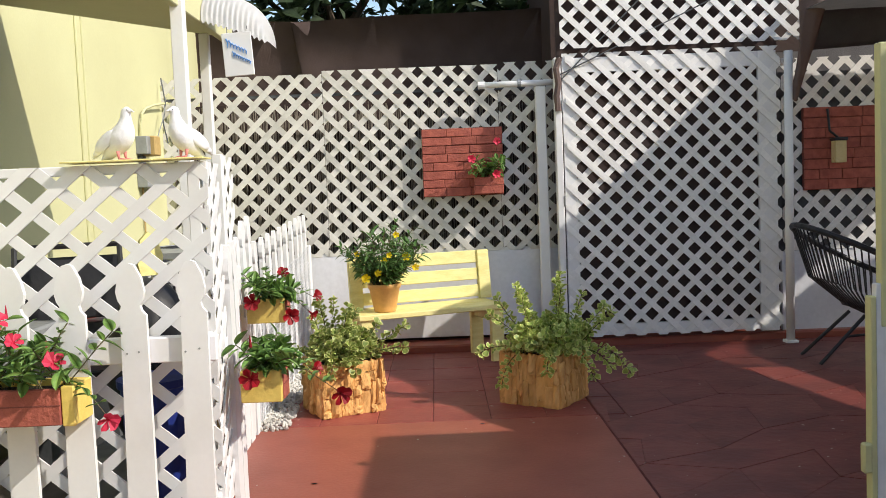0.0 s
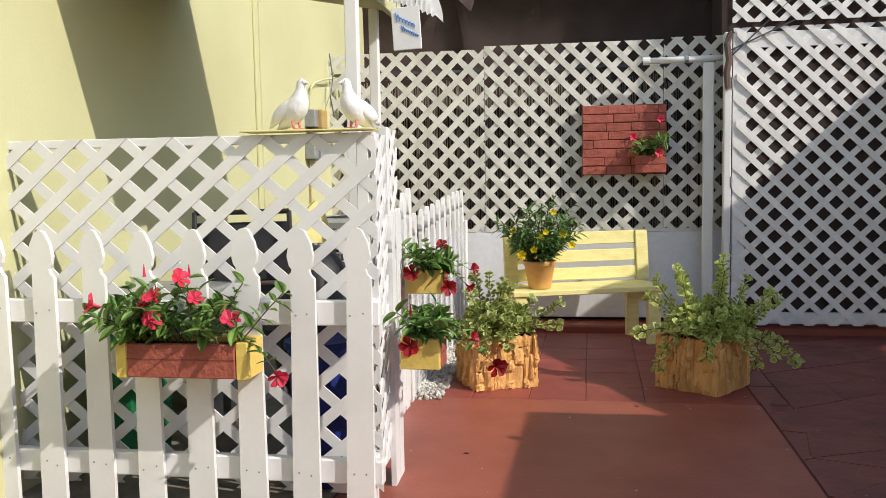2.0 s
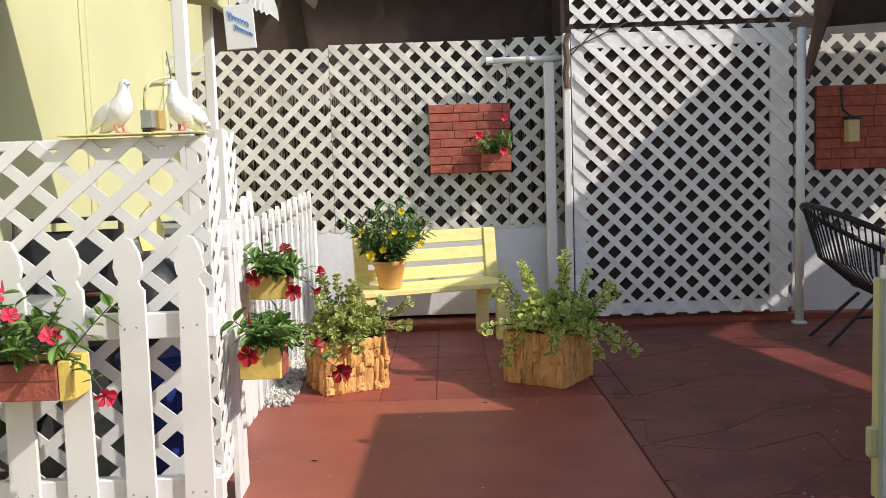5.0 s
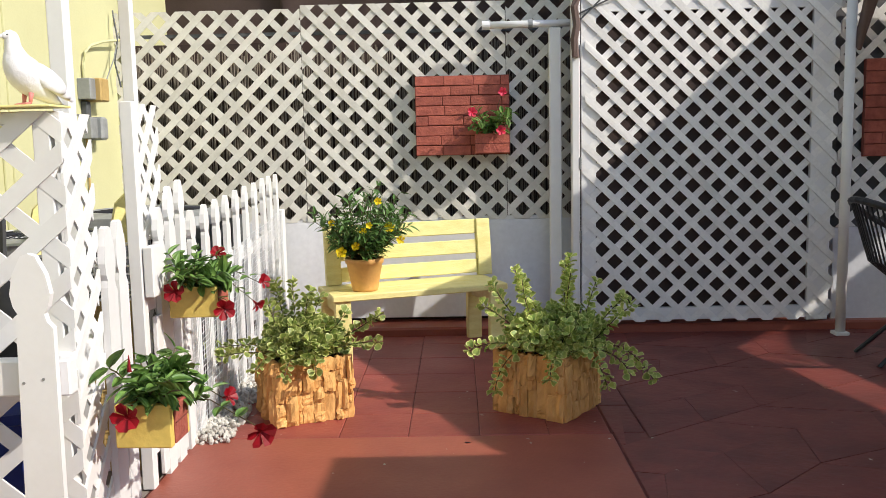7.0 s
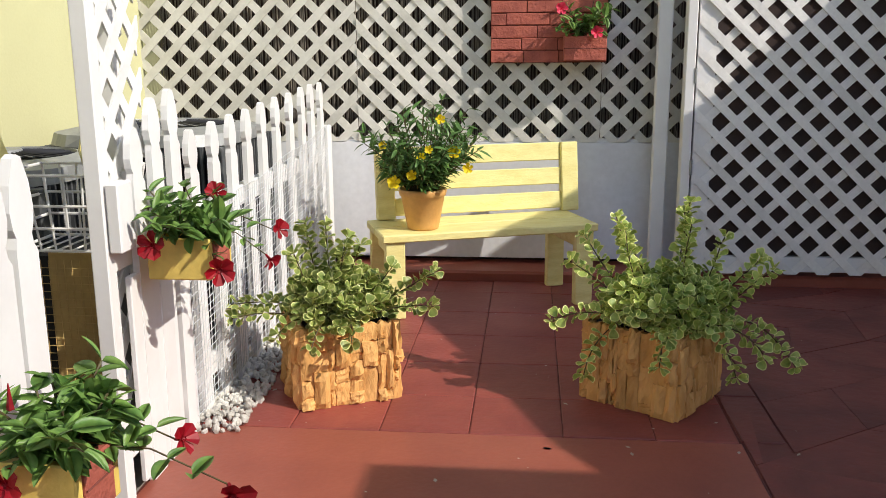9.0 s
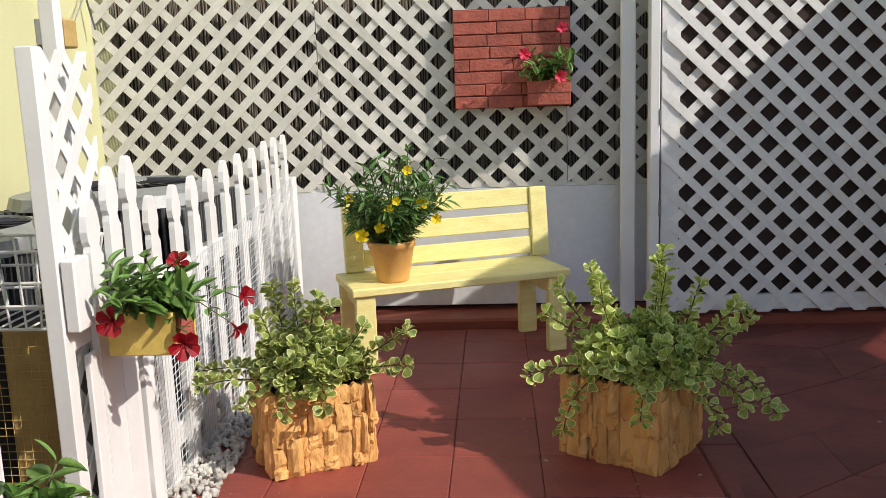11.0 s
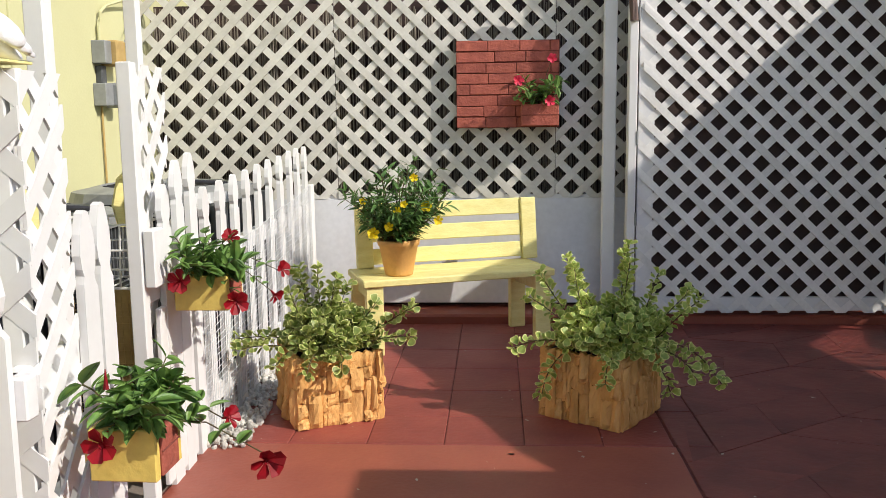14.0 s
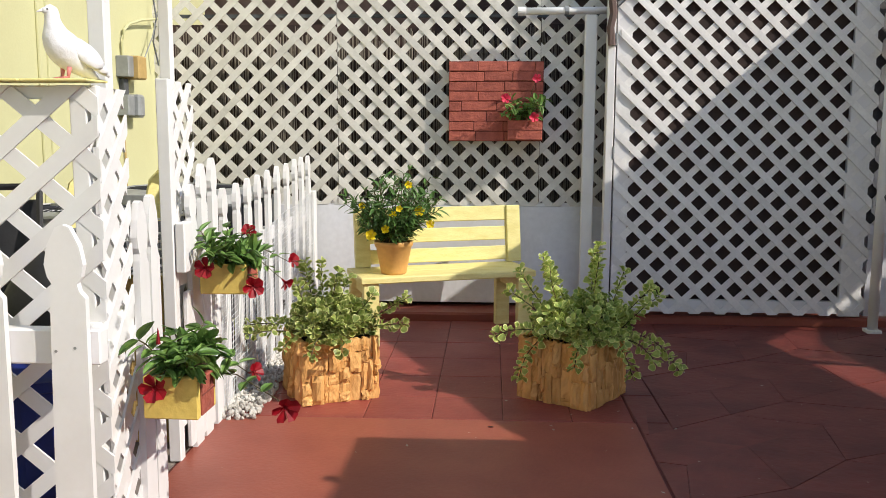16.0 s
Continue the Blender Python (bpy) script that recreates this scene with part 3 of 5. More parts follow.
for i in range(NET_N + 1):
    xx = NET_A + (NET_B - NET_A) * i / NET_N
    tube(net, (xx, -0.024 - 0.004 * math.sin(i * 0.9), 0.05), (xx + 0.006, -0.024, net_top(xx)), 0.0013, seg=3)
for k in range(27):
    f = k / 26
    rope(net, [(xx, -0.024 - 0.003 * math.sin(xx * 11 + k), 0.05 + f * (net_top(xx) - 0.05)) for xx in (NET_A + (NET_B - NET_A) * q / 16 for q in range(17))], 0.0013, 3)
tagged(part("netting", net, MESHW, side2, "fine pale wire netting"), kind="stuff")

# gravel strip
gr = bmesh.new()
for i in range(1150):
    y = rng.uniform(4.42, 6.4)
    xx = -0.94 + rng.uniform(-0.02, 0.155 - 0.025 * (y - 4.4))
    s = rng.uniform(0.007, 0.019)
    r = bmesh.ops.create_icosphere(gr, subdivisions=1, radius=s)
    m = Matrix.Translation((xx, y, s * 0.35 + rng.uniform(0, 0.02))) @ Euler((rng.random() * 6, rng.random() * 6, rng.random() * 6)).to_matrix().to_4x4() @ Matrix.Diagonal((1, rng.uniform(0.6, 1), rng.uniform(0.5, 0.9), 1))
    for v in r["verts"]:
        v.co = m @ (v.co * rng.uniform(0.85, 1.15))
tagged(link("gravel", gr, GRAVEL), "white pebbles along the foot of the picket fence", "gravel", kind="stuff")


# ---- bench ----
bench = thing("garden_bench", "pale yellow painted wooden bench standing against the fence", "bench", (-0.52, 5.62, 0), 20.5)
BL, BD = 0.955, 0.36
for name, b in (("leg", (0.0, 0.085, 0.0, 0.04, 0.0, 0.34)), ("leg", (BL - 0.085, BL, 0.0, 0.04, 0.0, 0.34)),
                ("leg", (0.0, 0.085, BD - 0.02, BD + 0.02, 0.0, 0.34)), ("leg", (BL - 0.085, BL, BD - 0.02, BD + 0.02, 0.0, 0.34)),
                ("side_rail", (0.03, 0.065, 0.04, BD - 0.02, 0.26, 0.34)), ("side_rail", (BL - 0.065, BL - 0.03, 0.04, BD - 0.02, 0.26, 0.34))):
    part(name, box(*b, 0.004), YELLOW, bench)
for k in range(2):
    part("seat_slat", box(-0.015, BL + 0.015, -0.015 + k * 0.192, 0.17 + k * 0.192, 0.34, 0.375, 0.005), YELLOW, bench)
tilt = Matrix.Translation((0, BD - 0.01, 0.37)) @ Matrix.Rotation(radians(-7), 4, "X")
for xx in (0.03, BL - 0.02):
    part("backrest_post", box(xx, xx + 0.085, -0.028, 0.012, 0.005, 0.335, 0.004, tilt), YELLOW, bench)
for z0, z1 in ((0.02, 0.10), (0.135, 0.215), (0.25, 0.335)):
    part("backrest_slat", box(0.115, BL - 0.02, -0.014, 0.010, z0, z1, 0.004, tilt), YELLOW, bench)


def lathe(prof, seg=24):
    bm = bmesh.new()
    rings = [[bm.verts.new((r * math.cos(2 * math.pi * i / seg), r * math.sin(2 * math.pi * i / seg), z)) for i in range(seg)] for r, z in prof]
    for a, b in zip(rings, rings[1:]):
        for i in range(seg):
            bm.faces.new((a[i], a[(i + 1) % seg], b[(i + 1) % seg], b[i]))
    bm.faces.new(rings[0][::-1])
    bm.faces.new(rings[-1])
    return bm


PX, PY, PZ = -0.379, 5.785, 0.375
pot = thing("flower_pot", "orange clay flower pot standing on the bench seat", "pot", (PX, PY, PZ))
part("pot", lathe([(0.060, 0), (0.067, 0.003), (0.070, 0.014), (0.095, 0.146), (0.101, 0.149), (0.105, 0.168), (0.104, 0.176), (0.098, 0.178), (0.090, 0.155)], 40), TERRA, pot, smooth=True)
part("soil", lathe([(0.091, 0.152), (0.088, 0.160)], 16), SOIL, pot)


# ---- bark planters ----
def bark_slab(x, pw, z, ph, d, rot):
    """One rough upright chip of the facing: chipped outline, fluted and broken face."""
    bm = bmesh.new()
    nu, nv = 3, 5
    top, bot = d * rng.uniform(0.5, 1.0), d * rng.uniform(0.9, 1.5)
    flute = [rng.uniform(-0.0035, 0.0035) for _ in range(nu + 1)]
    grid = []
    for i in range(nu + 1):
        for j in range(nv + 1):
            u, v = i / nu, j / nv
            edge = 0.55 if i in (0, nu) or j in (0, nv) else 1.0
            yy = -(bot + (top - bot) * v) * edge + flute[i] * edge + rng.uniform(-0.0028, 0.0028)
            xx = x + pw * u + rng.uniform(-0.0025, 0.0025)
            zz = z + ph * v + (rng.uniform(-0.006, 0.006) if 0 < z else 0.0)
            grid.append(bm.verts.new((xx, yy, max(0.0, zz))))
    for i in range(nu):
        for j in range(nv):
            a = i * (nv + 1) + j
            bm.faces.new((grid[a], grid[a + nv + 1], grid[a + nv + 2], grid[a + 1]))
    ring = [grid[i * (nv + 1)] for i in range(nu + 1)] + [grid[nu * (nv + 1) + j] for j in range(1, nv + 1)]
    ring += [grid[i * (nv + 1) + nv] for i in range(nu - 1, -1, -1)] + [grid[j] for j in range(nv - 1, 0, -1)]
    back = [bm.verts.new((v.co.x, 0.016, v.co.z)) for v in ring]
    for i in range(len(ring)):
        k = (i + 1) % len(ring)
        bm.faces.new((ring[i], ring[k], back[k], back[i]))
    bm.transform(rot)
    return bm


def planter(at, rz, w, h, label):
    t = thing("planter_box", label, "planter", at, rz, "planters before the bench")
    part("core", box(0.012, w - 0.012, 0.012, w - 0.012, 0.0, h - 0.012), OCHRE_DARK, t)
    part("soil", box(0.03, w - 0.03, 0.03, w - 0.03, h - 0.012, h - 0.004), SOIL, t)
    for side_i in range(4):
        rot = Matrix.Translation((w / 2, w / 2, 0)) @ Matrix.Rotation(side_i * math.pi / 2, 4, "Z") @ Matrix.Translation((-w / 2, -w / 2, 0))
        x = 0.0
        while x < w - 0.004:
            pw = min(rng.uniform(0.015, 0.054), w - x)
            if w - x - pw < 0.012:
                pw = w - x
            z = 0.0
            col = rng.uniform(0.004, 0.022)
            while z < h - 0.004:
                ph = min(rng.uniform(0.03, 0.15), h - z)
                if h - z - ph < 0.025:
                    ph = h - z
                part("bark_slab", bark_slab(x, pw, z, ph, max(0.002, col + rng.uniform(-0.012, 0.012)), rot), OCHRE, t)
                z += ph
            x += pw
    return t


PH = 0.268
planter((-0.64, 4.63, 0), 23.5, 0.325, PH, "square planter faced with ochre bark-like stone slabs")
planter((0.545, 4.635, 0), 56.0, 0.335, PH, "square planter faced with ochre bark-like stone slabs in half shade")


# ---- plants ----
def fig_leaf(name, length, width, mats):
    """A three-cornered rounded leaf along +y, widest towards its tip, with a pale margin."""
    bm = bmesh.new()
    outline = ((0.0, 0.0), (0.15, 0.10), (0.33, 0.32), (0.46, 0.57), (0.50, 0.76), (0.44, 0.91), (0.26, 0.99), (0.0, 0.97))
    rib = [bm.verts.new((0, y * length, -0.05 * length * y * y)) for y in (0.0, 0.30, 0.62, 0.84, 0.97)]
    for sg in (-1, 1):
        outer = [bm.verts.new((sg * x * width, y * length, abs(x) * 0.45 * width - 0.10 * length * y * y)) for x, y in outline[1:-1]]
        inner = [bm.verts.new((sg * x * width * 0.83, (0.55 + (y - 0.55) * 0.87) * length, abs(x) * 0.43 * width - 0.10 * length * y * y + 0.0004)) for x, y in outline[1:-1]]
        tip = bm.verts.new((0, length * 0.90, -0.06 * length))
        path = [rib[0]] + inner + [tip]
        for a, b, c in ((0, 1, 0), (1, 2, 0), (2, 3, 1), (3, 4, 2), (4, 5, 2), (5, 6, 3), (6, 7, 3)):
            bm.faces.new((rib[c], path[a], path[b])) if rib[c] is not path[a] else None
        for c, a in ((0, 2), (1, 3), (2, 5)):
            bm.faces.new((rib[c], path[a], rib[c + 1]))
        rim = [rib[0]] + outer + [rib[4]]
        for a in range(len(rim) - 1):
            q = list(dict.fromkeys((path[a], rim[a], rim[a + 1], path[a + 1])))
            if len(q) >= 3:
                bm.faces.new(q).material_index = 1
    me = bpy.data.meshes.new(name)
    bm.to_mesh(me)
    bm.free()
    for m in mats:
        me.materials.append(m)
    for p in me.polygons:
        p.use_smooth = True
    return me


VLEAF = fig_leaf("leaf", 0.034, 0.032, (LEAF_VAR, LEAF_RIM))


def bush(name, label, at, r, mound, sprays, stems=150, cap=290):
    """Variegated shrub: a mound of leafy stems of half-width, depth and height mound, and single sprays (start, way, length, sag) out of it."""
    t = thing(name, label, "plant", at)
    rest = bmesh.new()
    count = 0
    jobs = []
    for i in range(stems):
        a, up = r.random() * 2 * math.pi, r.random() ** 1.05
        flat = math.sqrt(max(0.0, 1 - up * up))
        tip = Vector((mound[0] * flat * math.cos(a), mound[1] * flat * math.sin(a), mound[2] * up + 0.015)) * r.uniform(0.72, 1.05)
        p = Vector((tip.x * 0.35, tip.y * 0.35, 0.0))
        jobs.append((p, (tip - p) + Vector((0, 0, 0.05)), max(0.06, (tip - p).length), 0.12, 0.30))
    for p, d, ln, sag in sprays:
        jobs.append((p, d, ln, sag, 0.12))
    for p, d, ln, sag, bend in jobs:
        steps = max(5, int(ln / 0.0195))
        pts = stem_path(p, d, ln, steps, bend, sag, r)
        part("stem", rope(bmesh.new(), pts, 0.0020, 4), STEM, t)
        for k, q in enumerate(pts[1:], 1):
            dd = (pts[k] - pts[k - 1]).normalized()
            if k < steps * 0.35 and r.random() < 0.6:
                continue
            base = r.random() * 6.28
            last = k == steps
            for n in range(5 if last else 3):
                side_v = dd.orthogonal().normalized()
                side_v.rotate(Matrix.Rotation(base + n * (1.26 if last else 2.09) + r.uniform(-0.4, 0.4), 3, dd))
                way = side_v + dd * r.uniform(0.1, 0.9) + Vector((0.12, -0.18, 0.12))
                m = along(q + side_v * 0.004, way, r.uniform(-1.1, 1.1), r.uniform(0.62, 1.15))
                if count < cap and r.random() < 0.45:
                    share("leaf", VLEAF, t, m)
                    count += 1
                else:
                    meshes_copy_into(rest, VLEAF, m)
    tagged(part("leaves", rest, (LEAF_VAR, LEAF_RIM), t, "small three-cornered green leaves with cream margins", True), kind="stuff")
    return t


bush("variegated_shrub", "bushy green shrub with cream-edged leaves in a bark planter", (-0.548, 4.80, PH - 0.012), random.Random(3), (0.185, 0.19, 0.17),
     [((-0.05, 0.0, 0), (-0.08, 0.05, 1), 0.33, 0.0), ((-0.04, 0.03, 0), (0.02, 0.05, 1), 0.315, 0.0), ((-0.06, 0.02, 0), (-0.18, 0.0, 1), 0.30, 0.02), ((-0.03, 0.0, 0), (0.12, 0.0, 1), 0.29, 0.02),
      ((-0.02, 0.02, 0), (0.25, 0.05, 1), 0.27, 0.03), ((0.0, 0.0, 0), (0.02, -0.05, 1), 0.26, 0.02), ((-0.07, 0.0, 0), (-0.3, -0.1, 1), 0.25, 0.05), ((0.06, 0.0, 0), (0.7, 0.0, 1), 0.23, 0.08),
      ((0.08, 0.0, 0.02), (1, -0.05, 0.85), 0.30, 0.03), ((0.10, -0.02, 0.02), (1, -0.15, 0.42), 0.24, 0.08), ((-0.08, 0.0, 0.02), (-1, -0.15, 0.5), 0.33, 0.10),
      ((-0.10, -0.05, 0.02), (-1, -0.3, 0.25), 0.24, 0.08), ((-0.02, -0.12, 0.03), (-0.1, -1, 0.25), 0.12, 0.5), ((0.06, -0.10, 0.03), (0.3, -1, 0.3), 0.12, 0.45), ((-0.10, -0.10, 0.03), (-0.5, -0.8, 0.3), 0.13, 0.4)])
bush("variegated_shrub", "wide green shrub with cream-edged leaves trailing over its planter", (0.53, 4.815, PH - 0.012), random.Random(5), (0.225, 0.20, 0.185),
     [((0.05, 0.03, 0), (0.03, 0.05, 1), 0.40, 0.0), ((0.06, 0.02, 0), (0.1, 0.05, 1), 0.37, 0.0), ((0.04, 0.0, 0), (-0.02, 0.0, 1), 0.34, 0.0), ((0.08, 0.0, 0), (0.25, 0.0, 1), 0.31, 0.02),
      ((-0.06, 0.0, 0), (-0.42, 0.0, 1), 0.37, 0.02), ((-0.07, 0.03, 0), (-0.55, 0.05, 1), 0.35, 0.03), ((-0.05, -0.02, 0), (-0.3, -0.05, 1), 0.33, 0.02), ((-0.02, 0.0, 0), (-0.15, 0.0, 1), 0.29, 0.02), ((-0.08, 0.02, 0), (-0.75, 0.0, 1), 0.31, 0.06),
      ((0.10, 0.0, 0), (0.6, 0.0, 1), 0.30, 0.05), ((0.11, -0.02, 0), (0.85, -0.1, 1), 0.29, 0.06), ((0.12, 0.0, 0), (1, -0.05, 0.75), 0.36, 0.24), ((0.14, -0.06, 0.02), (1, -0.4, 0.35), 0.20, 0.38),
      ((-0.12, -0.02, 0.02), (-1, -0.2, 0.45), 0.26, 0.12), ((-0.12, -0.06, 0.03), (-1, -0.35, 0.2), 0.25, 0.42), ((-0.02, -0.12, 0.03), (-0.3, -1, 0.25), 0.16, 0.5), ((0.10, -0.10, 0.03), (0.6, -0.9, 0.2), 0.20, 0.45)], 170)

# pot plant with yellow flowers
NLEAF = leaf_mesh("leaf", 0.064, 0.016, (LEAF,), 0.3, 0.25, 4)
YFLOWER = flower_mesh("blossom", 0.022, 5, (PETAL_YEL,), 0.9)
r = random.Random(11)
pp = thing("flowering_plant", "leafy green plant with yellow trumpet flowers in the clay pot", "plant", (PX, PY, PZ + 0.155))
rest, cnt = bmesh.new(), 0
for i in range(84):
    a, out = r.random() * 6.283, r.random() ** 0.6
    tl = 0.1 + 0.62 * out
    pts = stem_path((0.06 * out * math.cos(a), 0.06 * out * math.sin(a), 0), (tl * math.cos(a), tl * math.sin(a), 1), r.uniform(0.22, 0.43) * (1.1 - 0.35 * out), 8, 0.25, 0.10, r)
    part("stem", rope(bmesh.new(), pts, 0.002, 4), STEM, pp)
    for k in range(2, 9):
        dd = (pts[k] - pts[k - 1]).normalized()
        for s in range(3):
            v = dd.orthogonal().normalized()
            v.rotate(Matrix.Rotation(r.random() * 6.28, 3, dd))
            m = along(pts[k], v + dd * 0.7, r.uniform(-0.6, 0.6), r.uniform(0.6, 1.15))
            if cnt < 290 and r.random() < 0.4:
                share("leaf", NLEAF, pp, m)
                cnt += 1
            else:
                meshes_copy_into(rest, NLEAF, m)
for p, s in (((-0.095, -0.20, 0.075), 1.25), ((-0.02, -0.20, 0.105), 1.0), ((0.15, -0.15, 0.195), 1.15), ((0.205, -0.12, 0.125), 1.0), ((0.095, -0.15, 0.33), 0.9), ((0.02, -0.20, 0.18), 0.9), ((0.05, -0.19, 0.21), 0.8), ((-0.15, -0.13, 0.22), 0.8)):
    share("blossom", YFLOWER, pp, up_pose(p, (r.uniform(-0.4, 0.4), -1, 0.4), r.random() * 6, s))
tagged(part("leaves", rest, LEAF, pp, "narrow green leaves", True), kind="stuff")

# flower boxes
BLEAF = leaf_mesh("leaf", 0.064, 0.032, (LEAF_DARK,), 0.3, 0.22, 6, 0.35)
RFLOWER = flower_mesh("blossom", 0.030, 5, (PETAL_RED,), 0.8)
PFLOWER = flower_mesh("blossom", 0.028, 5, (PETAL_PINK,), 1.0)


def flower_box(at, rz, length, label, plant_label, flower, spots, seed, buds=(), height=0.105, depth=0.135, grow=1.0, cheek=0.02):
    """A trough with yellow ends and a red front, and the plant that grows in it. Its front faces -y."""
    r = random.Random(seed)
    t = thing("flower_box", label, "planter", at, rz, "flower boxes on the fence")
    front = part("front", box(cheek + 0.002, length - cheek - 0.002, -0.004, 0.014, 0.004, height - 0.006, 0.003), BRICK, t, "red brick-patterned front")
    part("groove", box(cheek + 0.002, length - cheek - 0.002, -0.0055, -0.004, height * 0.52, height * 0.55), MORTAR, front)
    for xx in (0.0, length - cheek):
        part("end_panel", box(xx, xx + cheek, 0.0, depth, 0.0, height, 0.003), BOX_YELLOW, t, "yellow painted end")
    part("bottom", box(cheek, length - cheek, 0.014, depth, 0.004, 0.02), BOX_YELLOW, t)
    part("back", box(cheek, length - cheek, depth - 0.012, depth, 0.02, height), BOX_YELLOW, t)
    part("soil", box(cheek + 0.001, length - cheek - 0.001, 0.015, depth - 0.013, 0.02, height - 0.02), SOIL, t)
    p = thing("mandevilla", plant_label, "plant", at, rz, "plants in the flower boxes")
    for i in range(max(17, int(34 * length / 0.4))):
        x0 = r.uniform(0.03, length - 0.03)
        a = r.random() * 6.283
        edge = (x0 / length - 0.5) * (0.5 if length > 0.3 else 1.3)
        pts = stem_path((x0, depth * r.uniform(0.25, 0.75), height - 0.02), (edge + 0.5 * math.cos(a), 0.5 * math.sin(a) - 0.2, 1.0), r.uniform(0.06, 0.15) * grow, 6, 0.3, 0.18, r)
        part("stem", rope(bmesh.new(), pts, 0.002, 4), STEM, p)
        for k in range(2, 7):
            dd = (pts[k] - pts[k - 1]).normalized()
            v = dd.orthogonal().normalized()
            v.rotate(Matrix.Rotation(r.random() * 6.28, 3, dd))
            for sg in (-1, 1):
                share("leaf", BLEAF, p, along(pts[k], v * sg + dd * 0.4 + Vector((0, -0.15, 0.1)), r.uniform(-0.5, 0.5), r.uniform(0.6, 1.15)))
    for (x, y, z), n, s in spots:
        c = Vector((min(max(x, 0.05), length - 0.05), depth * 0.4, height))
        e = Vector((x, y, z))
        mid = (c + e) / 2 + Vector((0, 0, 0.04))
        nn = Vector(n).normalized()
        part("stem", rope(bmesh.new(), [c, mid, e - nn * 0.03 * s], 0.0015, 4), STEM, p)
        for f in (0.25, 0.45, 0.6, 0.75):
            q = c.lerp(mid, f * 2) if f < 0.5 else mid.lerp(e, f * 2 - 1)
            for sg in (-1, 1):
                share("leaf", BLEAF, p, along(q, (sg * r.uniform(0.4, 1), r.uniform(-0.9, 0.3), r.uniform(-0.3, 0.7)), r.uniform(-0.5, 0.5), r.uniform(0.5, 0.9)))
        share("blossom", flower, p, up_pose(e, n, r.random() * 6, s))
    for e in buds:
        part("bud", tube(bmesh.new(), Vector(e) - Vector((0, 0, 0.04)), e, 0.006, 0.001, 5), flower.materials[0], p)
    return t


flower_box((-1.545, 2.80, 0.474), 0, 0.438, "red and yellow painted trough hung on the picket fence", "green mandevilla with pink trumpet flowers", PFLOWER,
           [((-0.06, -0.03, 0.24), (-0.9, -0.6, 0.4), 1.2), ((0.17, -0.08, 0.20), (0.7, -0.6, 0.5), 1.1), ((0.16, -0.05, 0.27), (-0.3, -0.6, 0.9), 1.1), ((0.24, -0.02, 0.32), (0.9, -0.5, 0.6), 1.1), ((0.29, -0.03, 0.26), (0.6, -0.7, 0.7), 0.9), ((0.41, -0.05, 0.20), (0.4, -0.6, 0.8), 1.1), ((0.55, -0.04, 0.02), (0.5, -0.8, -0.4), 1.1), ((0.13, -0.05, 0.25), (-0.6, -0.7, 0.6), 0.9)],
           21, ((0.10, 0.02, 0.36), (0.25, 0.02, 0.36), (0.36, 0.02, 0.25)), height=0.118, grow=1.6, cheek=0.038)
flower_box((-0.558, 3.10, 0.45), 88, 0.125, "small yellow and red box hung on the side fence", "dark green mandevilla with red flowers spilling over", RFLOWER,
           [((-0.03, 0.095, 0.085), (-1, 0, 0.1), 1.1), ((0.16, -0.17, -0.02), (-0.8, -0.5, -0.3), 1.2), ((0.175, -0.09, 0.075), (-0.4, -1, 0.3), 0.8)], 22, ((0.02, 0.1, 0.22),))
flower_box((-0.71, 4.09, 0.57), 90, 0.155, "small yellow and red box hung on the netted fence", "green mandevilla with red flowers beside the opening", RFLOWER,
           [((-0.05, 0.13, 0.10), (-1, 0.1, 0.2), 1.2), ((-0.02, -0.03, 0.03), (-1, -0.5, -0.1), 1.2), ((0.12, 0.02, 0.21), (-0.6, -0.3, 0.6), 0.9), ((0.25, -0.11, 0.085), (-0.5, -0.8, 0.2), 0.9), ((0.22, -0.09, 0.0), (-0.4, -0.7, -0.6), 0.9)], 23, depth=0.165)


# ---- brick plaques ----
def plaque(x0, z0, w, h, y, label, rows, seed):
    r = random.Random(seed)
    t = thing("brick_plaque", label, "plaque", (x0, y, z0))
    part("board", box(0, w, 0.0, 0.03, 0, h), MORTAR, t)
    rh = h / rows
    for i in range(rows):
        x = -rng.uniform(0, 0.1) if i % 2 else 0.0
        while x < w - 0.01:
            bw = r.uniform(0.16, 0.24)
            a, b = max(x, 0) + 0.002, min(x + bw, w) - 0.002
            if b - a > 0.02:
                j = lambda: r.uniform(-0.002, 0.002)
                bm = box(a, b, -0.010 + j(), 0.004, i * rh + 0.003 + j(), (i + 1) * rh - 0.003 + j(), 0.002)
                part("brick", bm, BRICK, t)
            x += bw
    return t


plaque(-0.118, 1.075, 0.563, 0.472, 6.470, "red brick plaque with a small planter hung on the lattice", 8, 31)
wp = thing("wall_planter", "small red brick planter box fixed on the plaque", "planter", (0.235, 6.455, 1.085))
wp_front = part("front", box(0, 0.20, -0.10, -0.085, 0.0, 0.115, 0.003), BRICK, wp)
part("side", box(0, 0.014, -0.085, 0.0, 0.0, 0.115), BRICK, wp)
part("side", box(0.186, 0.20, -0.085, 0.0, 0.0, 0.115), BRICK, wp)
part("groove", box(0, 0.20, -0.1015, -0.1, 0.055, 0.06), MORTAR, wp_front)
part("soil", box(0.015, 0.185, -0.084, 0.0, 0.01, 0.095), SOIL, wp)
r = random.Random(41)
wpl = thing("mandevilla", "small green plant with pink flowers on the plaque", "plant", (0.335, 6.40, 1.195), 0, "plants in the flower boxes")
